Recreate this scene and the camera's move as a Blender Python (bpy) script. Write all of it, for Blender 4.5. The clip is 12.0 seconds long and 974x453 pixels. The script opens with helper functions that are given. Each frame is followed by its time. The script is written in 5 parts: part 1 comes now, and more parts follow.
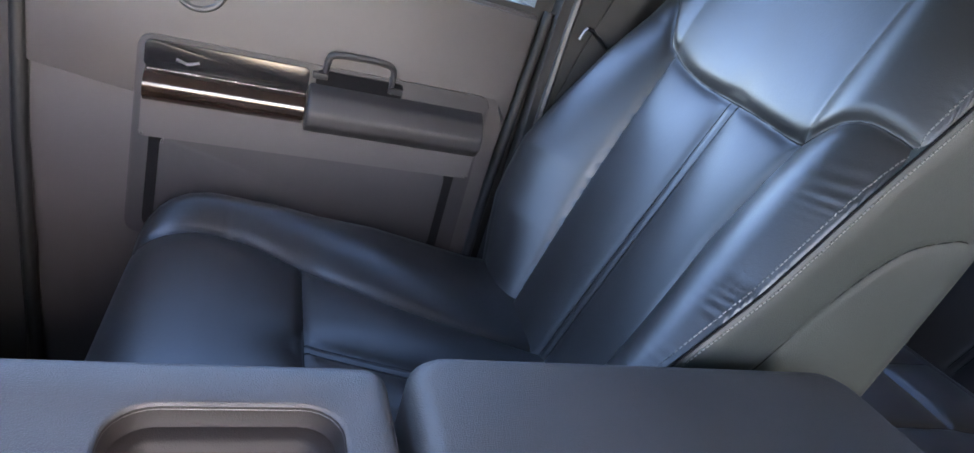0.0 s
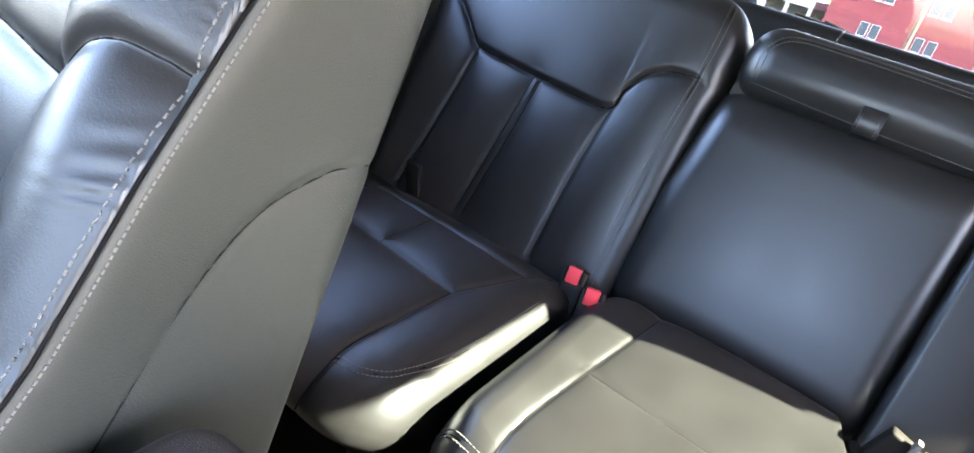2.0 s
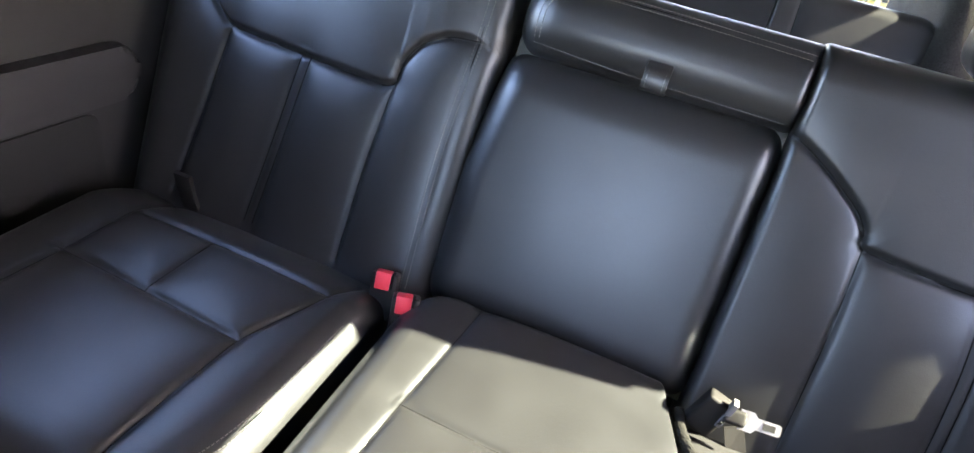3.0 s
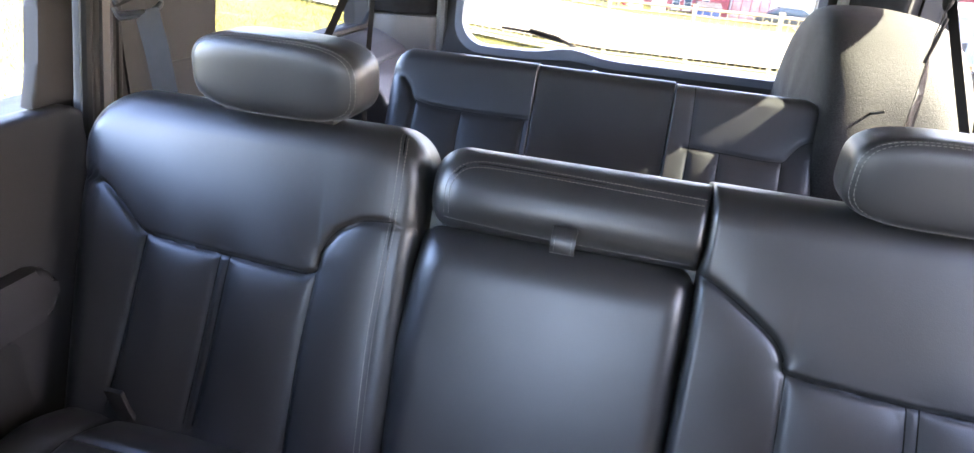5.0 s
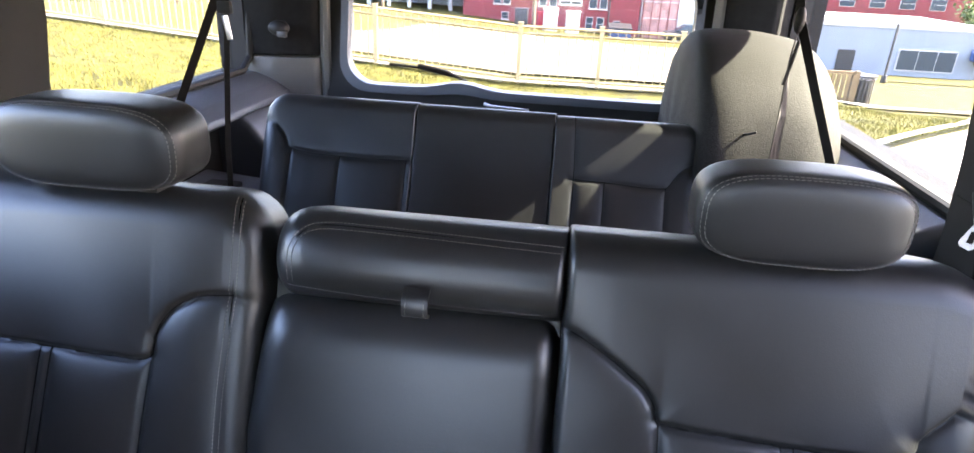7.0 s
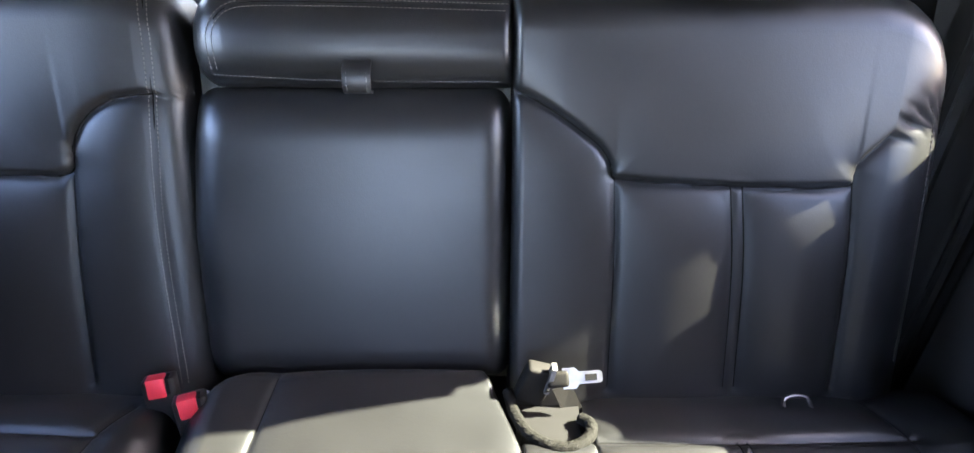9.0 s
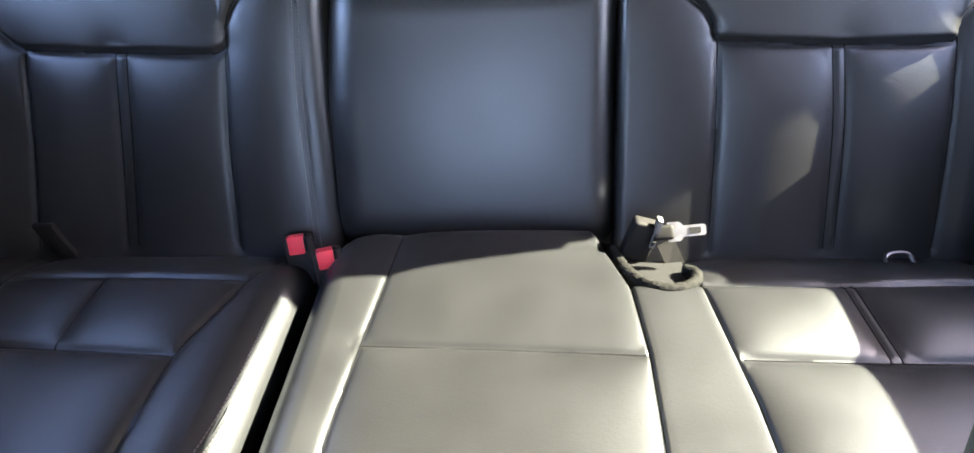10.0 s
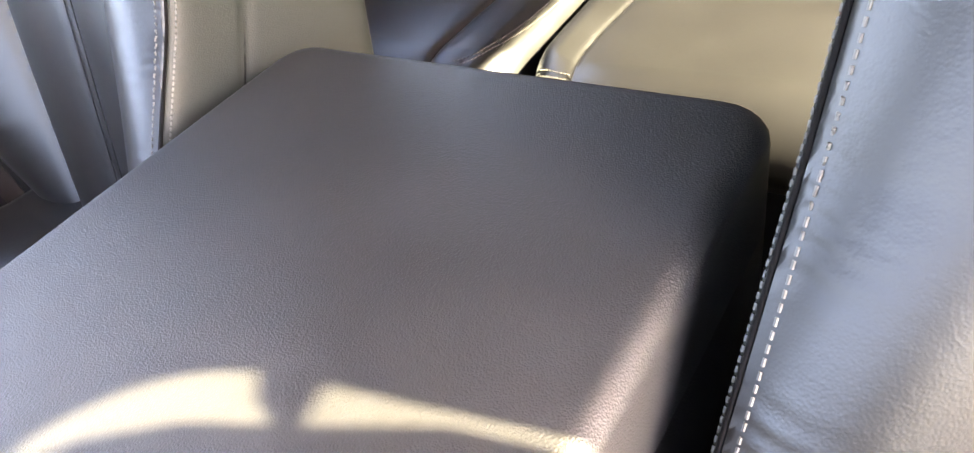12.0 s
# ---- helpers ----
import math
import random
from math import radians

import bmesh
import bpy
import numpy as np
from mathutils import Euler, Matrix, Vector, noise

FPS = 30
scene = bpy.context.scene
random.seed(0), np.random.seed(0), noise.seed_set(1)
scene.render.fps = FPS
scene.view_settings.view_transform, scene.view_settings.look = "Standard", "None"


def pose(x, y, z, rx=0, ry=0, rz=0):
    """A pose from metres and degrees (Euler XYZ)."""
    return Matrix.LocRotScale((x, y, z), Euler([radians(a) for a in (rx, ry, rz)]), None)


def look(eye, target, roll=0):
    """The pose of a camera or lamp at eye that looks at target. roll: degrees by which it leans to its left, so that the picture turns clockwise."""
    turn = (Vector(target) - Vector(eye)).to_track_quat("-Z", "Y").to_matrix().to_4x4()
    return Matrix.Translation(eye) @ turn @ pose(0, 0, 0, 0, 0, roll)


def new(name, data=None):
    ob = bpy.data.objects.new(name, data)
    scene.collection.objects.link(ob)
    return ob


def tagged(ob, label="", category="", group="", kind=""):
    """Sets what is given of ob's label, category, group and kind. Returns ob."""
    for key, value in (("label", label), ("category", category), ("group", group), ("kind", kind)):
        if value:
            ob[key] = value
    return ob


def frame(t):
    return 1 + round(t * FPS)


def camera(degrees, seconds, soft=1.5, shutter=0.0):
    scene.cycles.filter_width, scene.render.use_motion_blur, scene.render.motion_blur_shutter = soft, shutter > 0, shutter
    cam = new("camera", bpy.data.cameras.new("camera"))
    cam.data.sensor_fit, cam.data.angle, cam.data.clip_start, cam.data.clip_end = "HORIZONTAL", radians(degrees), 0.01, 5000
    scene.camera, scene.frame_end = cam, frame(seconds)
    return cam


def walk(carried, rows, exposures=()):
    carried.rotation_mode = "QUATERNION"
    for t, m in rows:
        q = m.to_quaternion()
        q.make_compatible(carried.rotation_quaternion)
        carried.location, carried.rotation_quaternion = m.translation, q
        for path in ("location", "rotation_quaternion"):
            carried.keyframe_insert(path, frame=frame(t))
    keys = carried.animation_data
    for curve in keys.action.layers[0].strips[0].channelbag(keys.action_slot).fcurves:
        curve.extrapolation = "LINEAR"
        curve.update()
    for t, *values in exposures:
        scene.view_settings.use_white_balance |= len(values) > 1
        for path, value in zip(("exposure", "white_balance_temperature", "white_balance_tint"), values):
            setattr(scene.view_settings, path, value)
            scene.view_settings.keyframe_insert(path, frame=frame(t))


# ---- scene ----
cam = camera(73.6, 12.0)
PATH = [
    (0, (0.145, 0.0156, 0.8511), (-1.578, 0.719, 0.1169), 17.01),
    (0.5, (0.115, 0.0735, 0.8721), (-1.451, 1.0502, 0.1012), 16.39),
    (1, (0.088, 0.1662, 0.882), (-1.314, 1.3559, 0.0962), 15.82),
    (1.5, (0.058, 0.2559, 0.8887), (-1.115, 1.6602, 0.0801), 16.14),
    (2, (0.0395, 0.3505, 0.9275), (-0.8475, 1.9160, 0.0510), 15.98),
    (2.5, (0.0510, 0.4355, 0.9665), (-0.6120, 2.0620, 0.0090), 14.75),
    (3, (0.0470, 0.5400, 1.0165), (-0.4115, 2.1965, -0.0090), 12.72),
    (3.2, (0.0490, 0.5700, 1.0275), (-0.3715, 2.2330, -0.0005), 11.98),
    (4.8, (0.047, 0.6056, 1.1534), (-0.334, 2.3618, 0.2771), 5.33),
    (5, (0.055, 0.6009, 1.1651), (-0.335, 2.3734, 0.3238), 4.83),
    (5.5, (0.072, 0.6122, 1.1798), (-0.327, 2.4123, 0.4039), 3.72),
    (6, (0.09, 0.6295, 1.1927), (-0.314, 2.4383, 0.4413), 2.72),
    (6.5, (0.111, 0.6625, 1.1934), (-0.259, 2.481, 0.4496), 1.96),
    (7, (0.149, 0.696, 1.1852), (-0.057, 2.5351, 0.4284), 2.77),
    (7.5, (0.2, 0.7299, 1.1699), (0.212, 2.5236, 0.2856), 3.88),
    (7.7, (0.209, 0.7368, 1.1703), (0.262, 2.4749, 0.1829), 3.79),
    (9.3, (0.094, 0.6284, 1.0414), (0.092, 2.2779, -0.0888), -0.6),
    (9.5, (0.074, 0.5954, 1.0217), (0.043, 2.2448, -0.1086), -1.33),
    (10, (0.06, 0.516, 0.9704), (-0.096, 2.1473, -0.1768), -3.74),
    (10.5, (0.07, 0.4533, 0.9241), (-0.263, 2.0267, -0.2642), -7.1),
    (11, (0.11, 0.3741, 0.8879), (-0.449, 1.8354, -0.3583), -10.67),
    (11.5, (0.168, 0.297, 0.8318), (-0.647, 1.613, -0.4341), -14.08),
    (12, (0.25, 0.23, 0.8093), (-0.847, 1.2969, -0.4787), -16.9),
]
walk(cam, [(t, look(eye, target, roll)) for t, eye, target, roll in PATH],
     exposures=[(0, 4.65, 6100, 3), (0.5, 4.95, 6300, 3), (1.0, 5.12, 6500, 4), (1.5, 5.32, 6600, 4), (2.5, 5.55, 6750, 7), (3.2, 5.55, 6700, 8), (4.8, 5.82, 6600, 10), (5.1, 5.68, 6600, 10), (5.7, 5.30, 6700, 10), (6.5, 5.08, 6700, 10), (7.0, 5.05, 6700, 10), (7.6, 5.45, 6600, 9), (9.5, 5.3, 6550, 9), (10.5, 5.25, 6700, 10), (11.2, 5.27, 7100, 11), (11.6, 5.35, 7500, 11), (12, 5.6, 8500, 11)])

# ---- world and sun ----
SUN = Vector((1.0, 0.235, 0.765)).normalized()
world = bpy.data.worlds.new("world")
scene.world = world
world.use_nodes = True
wn = world.node_tree
sky = wn.nodes.new("ShaderNodeTexSky")
sky.sky_type = "NISHITA"
sky.sun_disc = False
sky.dust_density = 1.6
sky.ozone_density = 1.0
sky.sun_elevation = math.asin(SUN.z)
sky.sun_rotation = math.atan2(SUN.x, SUN.y)
haze = wn.nodes.new("ShaderNodeVectorMath")
haze.operation = "MULTIPLY"
haze.inputs[1].default_value = (1.10, 0.97, 1.03)
wn.links.new(sky.outputs[0], haze.inputs[0])
wn.links.new(haze.outputs[0], wn.nodes["Background"].inputs[0])
wn.nodes["Background"].inputs[1].default_value = 0.15
sun_data = bpy.data.lights.new("sun", "SUN")
sun_data.energy = 3.3
sun_data.angle = radians(0.53)
sun_data.color = (1.0, 0.95, 0.74)
sun = new("sun", sun_data)
sun.matrix_world = look(SUN * 30, (0, 0, 0))


# ---- materials ----
def material(name, colour, rough=0.5, grain=0.0, scale=400.0, vary=0.15, spots=6.0, metal=0.0, pebble=False, coat=0.0, spec=0.5, tint=None, wrinkle=0.0):
    """A surface with a fine relief (grain, in metres^-1 scale) and a slow change of tone and gloss."""
    m = bpy.data.materials.new(name)
    m.use_nodes = True
    nt = m.node_tree
    bs = nt.nodes["Principled BSDF"]
    bs.inputs["Metallic"].default_value = metal
    bs.inputs["Coat Weight"].default_value = coat
    bs.inputs["Specular IOR Level"].default_value = spec
    if tint:
        bs.inputs["Specular Tint"].default_value = (*tint, 1)
    tc = nt.nodes.new("ShaderNodeTexCoord")
    big = nt.nodes.new("ShaderNodeTexNoise")
    big.inputs["Scale"].default_value = spots
    big.inputs["Detail"].default_value = 5
    nt.links.new(tc.outputs["Object"], big.inputs["Vector"])
    mr = nt.nodes.new("ShaderNodeMapRange")
    mr.inputs["From Min"].default_value, mr.inputs["From Max"].default_value = 0.3, 0.7
    mr.inputs["To Min"].default_value, mr.inputs["To Max"].default_value = 1 - vary, 1 + vary
    nt.links.new(big.outputs[0], mr.inputs["Value"])
    mul = nt.nodes.new("ShaderNodeVectorMath")
    mul.operation = "SCALE"
    mul.inputs[0].default_value = colour
    nt.links.new(mr.outputs[0], mul.inputs["Scale"])
    nt.links.new(mul.outputs[0], bs.inputs["Base Color"])
    rr = nt.nodes.new("ShaderNodeMapRange")
    rr.inputs["From Min"].default_value, rr.inputs["From Max"].default_value = 0.3, 0.7
    rr.inputs["To Min"].default_value, rr.inputs["To Max"].default_value = rough * (1 - vary * 0.6), min(1, rough * (1 + vary * 0.6))
    nt.links.new(big.outputs[0], rr.inputs["Value"])
    nt.links.new(rr.outputs[0], bs.inputs["Roughness"])
    if grain:
        if pebble:
            tex = nt.nodes.new("ShaderNodeTexVoronoi")
            tex.feature = "SMOOTH_F1"
            out = tex.outputs["Distance"]
        else:
            tex = nt.nodes.new("ShaderNodeTexNoise")
            tex.inputs["Detail"].default_value = 4
            out = tex.outputs[0]
        tex.inputs["Scale"].default_value = scale
        nt.links.new(tc.outputs["Object"], tex.inputs["Vector"])
        bp = nt.nodes.new("ShaderNodeBump")
        bp.inputs["Strength"].default_value = grain
        bp.inputs["Distance"].default_value = 0.001
        nt.links.new(out, bp.inputs["Height"])
        if wrinkle:
            fold = nt.nodes.new("ShaderNodeTexNoise")
            fold.inputs["Scale"].default_value, fold.inputs["Detail"].default_value, fold.inputs["Distortion"].default_value = 140, 7, 0.8
            nt.links.new(tc.outputs["Object"], fold.inputs["Vector"])
            b2 = nt.nodes.new("ShaderNodeBump")
            b2.inputs["Strength"].default_value, b2.inputs["Distance"].default_value = wrinkle, 0.003
            nt.links.new(fold.outputs[0], b2.inputs["Height"])
            nt.links.new(b2.outputs[0], bp.inputs["Normal"])
        nt.links.new(bp.outputs[0], bs.inputs["Normal"])
    return m


# bluish specular tint puts reflected sky light into the leather's colour
LEATHER = material("black_leather", (0.0098, 0.0099, 0.0101), 0.39, 0.10, 800, 0.16, 9, pebble=True, spec=0.52, tint=(0.87, 0.93, 1.0), wrinkle=0.045)
LEATHER_SIDE = material("black_vinyl", (0.0175, 0.0212, 0.0196), 0.5, 0.2, 900, 0.08, 6, pebble=True, spec=0.35)
SEAM_GAP = material("seam_and_gap_black", (0.0035, 0.0035, 0.004), 0.9, spec=0.1)
THREAD = material("grey_thread", (0.105, 0.105, 0.103), 0.85, spec=0.2)
THREAD_DIM = material("taupe_thread", (0.105, 0.098, 0.09), 0.8)
SATIN = material("satin_metal", (0.62, 0.62, 0.63), 0.34, 0.1, 300, 0.15, 60, metal=1.0)
DOORGREY = material("dark_door_plastic", (0.0145, 0.0135, 0.0142), 0.55, 0.2, 1200, 0.08, 5, spec=0.35)
PALETRIM = material("pale_grey_trim", (0.075, 0.072, 0.066), 0.55, 0.2, 1200, 0.08, 5)
PLASTIC = material("dark_grey_plastic", (0.03, 0.03, 0.032), 0.45, 0.2, 1500, 0.08, 8)
CONSOLE = material("charcoal_vinyl", (0.0225, 0.0230, 0.0242), 0.5, 0.4, 1100, 0.16, 14, pebble=True)
TRIM = material("dark_trim", (0.018, 0.0172, 0.0168), 0.65, 0.35, 700, 0.12, 5, spec=0.18)
DOORSKIN = material("door_vinyl", (0.024, 0.0212, 0.0208), 0.55, 0.2, 1200, 0.08, 5)
WOOD = material("glossy_dark_trim", (0.012, 0.008, 0.0065), 0.16, 0, 100, 0.3, 25, spec=0.45)
GLOSSBLACK = material("gloss_black_plastic", (0.006, 0.006, 0.007), 0.2, 0, 100, 0.1, 20, spec=0.4)
RUBBER = material("black_rubber", (0.008, 0.008, 0.008), 0.6, spec=0.25)
CARPET = material("black_carpet", (0.008, 0.008, 0.008), 0.95, 1.0, 500, 0.4, 60, spec=0.1)
# dark base puts the tray's shade into its colour
TRAY_SHADE = material("tray_shade", (0.009, 0.008, 0.008), 0.6, 0.2, 900, 0.1, 20, spec=0.12)
FLEECE = material("tyre_cover_cloth", (0.0135, 0.0132, 0.0125), 0.95, 1.0, 330, 0.85, 420, spec=0.1)
WHITECLOTH = material("white_label_cloth", (0.62, 0.58, 0.56), 0.85)
FUZZ = material("fuzzy_edge_cloth", (0.009, 0.009, 0.008), 0.95, 1.0, 900, 0.7, 600, spec=0.1)
HEADLINER = material("headliner_cloth", (0.14, 0.128, 0.118), 0.95, 0.4, 900, 0.08, 8, spec=0.1)
WEB = material("belt_webbing", (0.009, 0.0085, 0.008), 0.7, 0.4, 900, 0.15, 60, spec=0.15)
WEB_GREY = material("grey_belt_webbing", (0.024, 0.023, 0.022), 0.7, 0.4, 900, 0.15, 60, spec=0.2)
CHROME = material("bright_metal", (0.75, 0.75, 0.76), 0.18, 0, 100, 0.1, 40, metal=1.0)
RED = material("red_plastic", (0.40, 0.018, 0.035), 0.45)
AMBER = material("orange_plastic", (0.55, 0.12, 0.03), 0.5)
GREYTRIM = material("mid_grey_trim", (0.023, 0.0235, 0.026), 0.45, 0.2, 1200, 0.08, 5)
PAINT = material("dark_blue_grey_plastic", (0.046, 0.052, 0.064), 0.42, 0.2, 1200, 0.08, 5, spec=0.4)
DARKSTEEL = material("dark_steel", (0.12, 0.12, 0.125), 0.35, 0.1, 300, 0.2, 40, metal=1.0)


def pane_material(name, clear):
    m = bpy.data.materials.new(name)
    m.use_nodes = True
    nt = m.node_tree
    nt.nodes.remove(nt.nodes["Principled BSDF"])
    tr, gl, mix = nt.nodes.new("ShaderNodeBsdfTransparent"), nt.nodes.new("ShaderNodeBsdfGlossy"), nt.nodes.new("ShaderNodeMixShader")
    tr.inputs[0].default_value = (clear, clear, clear, 1)
    gl.inputs["Roughness"].default_value = 0.02
    mix.inputs[0].default_value = 0.04
    nt.links.new(tr.outputs[0], mix.inputs[1])
    nt.links.new(gl.outputs[0], mix.inputs[2])
    nt.links.new(mix.outputs[0], nt.nodes["Material Output"].inputs[0])
    return m


GLASS = pane_material("window_glass", 0.95)
PRIVACY = pane_material("tinted_glass", 0.68)


# ---- builders ----
def link_mesh(name, verts, faces, mat, parent=None, label="", smooth=True):
    me = bpy.data.meshes.new(name)
    me.from_pydata([tuple(map(float, v)) for v in verts], [], faces)
    me.materials.append(mat)
    if smooth:
        me.shade_smooth()
    ob = new(name, me)
    if parent is not None:
        ob.parent = parent
        ob.matrix_parent_inverse = Matrix.Translation(-ROOT[parent])
    if label:
        tagged(ob, label)
    return ob


ROOT = {}


def thing(name, at, label, category, group="", kind=""):
    e = new(name)
    e.empty_display_size = 0.05
    e.location = at
    ROOT[e] = Vector(at)
    return tagged(e, label, category, group, kind)


def part(name, bm, mat, parent=None, label="", smooth=False, bevel=0.0, segments=2):
    """One bmesh, in world metres, as one mesh object under a thing or a part."""
    if bevel:
        bmesh.ops.bevel(bm, geom=bm.edges[:], offset=bevel, segments=segments, affect="EDGES", profile=0.6)
    bmesh.ops.recalc_face_normals(bm, faces=bm.faces[:])
    me = bpy.data.meshes.new(name)
    bm.to_mesh(me)
    bm.free()
    me.materials.append(mat)
    if smooth or bevel:
        me.shade_smooth()
        me.set_sharp_from_angle(angle=radians(38))
    ob = new(name, me)
    if parent is not None:
        ob.parent = parent
        if parent.parent is None:
            ob.matrix_parent_inverse = Matrix.Translation(-ROOT[parent])
        ROOT[ob] = ROOT[parent]
    if label:
        tagged(ob, label)
    return ob


def box(lo, hi, bm=None, m=None):
    bm = bm or bmesh.new()
    c = [(a + b) / 2 for a, b in zip(lo, hi)]
    d = [abs(b - a) for a, b in zip(lo, hi)]
    mm = Matrix.Translation(c) @ Matrix.Diagonal((*d, 1))
    bmesh.ops.create_cube(bm, size=1, matrix=(m @ mm) if m else mm)
    return bm


def prism(points, axis, lo, hi, bm=None):
    """A flat outline pushed along an axis: points are the other two coordinates, in x, y, z order."""
    bm = bm or bmesh.new()

    def place(p, w):
        q = list(p)
        q.insert(axis, w)
        return q
    a = [bm.verts.new(place(p, lo)) for p in points]
    b = [bm.verts.new(place(p, hi)) for p in points]
    bm.faces.new(a)
    bm.faces.new(b[::-1])
    n = len(points)
    for i in range(n):
        bm.faces.new((a[i], b[i], b[(i + 1) % n], a[(i + 1) % n]))
    return bm


def smooth_line(points, step=0.004):
    """Points along a smooth curve through the given ones."""
    p = np.array(points, float)
    out = []
    for i in range(len(p) - 1):
        a, b, c, d = p[max(i - 1, 0)], p[i], p[i + 1], p[min(i + 2, len(p) - 1)]
        l0, l1, l2 = np.linalg.norm(b - a), np.linalg.norm(c - b), np.linalg.norm(d - c)
        m1, m2 = (c - a) * l1 / (l0 + l1), (d - b) * l1 / (l1 + l2)
        k = max(2, int(l1 / step))
        for t in np.linspace(0, 1, k, endpoint=False):
            out.append((2 * t ** 3 - 3 * t * t + 1) * b + (t ** 3 - 2 * t * t + t) * m1 + (3 * t * t - 2 * t ** 3) * c + (t ** 3 - t * t) * m2)
    out.append(p[-1])
    return np.array(out)


def tube(points, radius, bm=None, sides=8, flat=1.0, wide=(0, 0, 1)):
    """A round or flattened tube through points."""
    bm = bm or bmesh.new()
    pts = [Vector(p) for p in points]
    rings = []
    for i, p in enumerate(pts):
        d = (pts[min(i + 1, len(pts) - 1)] - pts[max(i - 1, 0)]).normalized()
        s = d.cross(Vector(wide))
        if s.length < 1e-4:
            s = d.cross(Vector((1, 0, 0)))
        s.normalize()
        u = s.cross(d)
        rings.append([bm.verts.new(p + s * math.cos(k * 2 * math.pi / sides) * radius * flat + u * math.sin(k * 2 * math.pi / sides) * radius) for k in range(sides)])
    for a, b in zip(rings, rings[1:]):
        for k in range(sides):
            bm.faces.new((a[k], a[(k + 1) % sides], b[(k + 1) % sides], b[k]))
    bm.faces.new(rings[0][::-1])
    bm.faces.new(rings[-1])
    return bm


def strip(points, width, thick, across, bm=None):
    """A flat band (webbing) along points; across: the direction of its width."""
    bm = bm or bmesh.new()
    pts = [Vector(p) for p in points]
    rings = []
    for i, p in enumerate(pts):
        d = (pts[min(i + 1, len(pts) - 1)] - pts[max(i - 1, 0)]).normalized()
        w = Vector(across[i] if isinstance(across[0], (tuple, list)) else across)
        w = (w - d * w.dot(d)).normalized()
        n = d.cross(w)
        rings.append([bm.verts.new(p + w * sx * width / 2 + n * sn * thick / 2) for sx, sn in ((-1, -1), (1, -1), (1, 1), (-1, 1))])
    for a, b in zip(rings, rings[1:]):
        for k in range(4):
            bm.faces.new((a[k], a[(k + 1) % 4], b[(k + 1) % 4], b[k]))
    bm.faces.new(rings[0][::-1])
    bm.faces.new(rings[-1])
    return bm


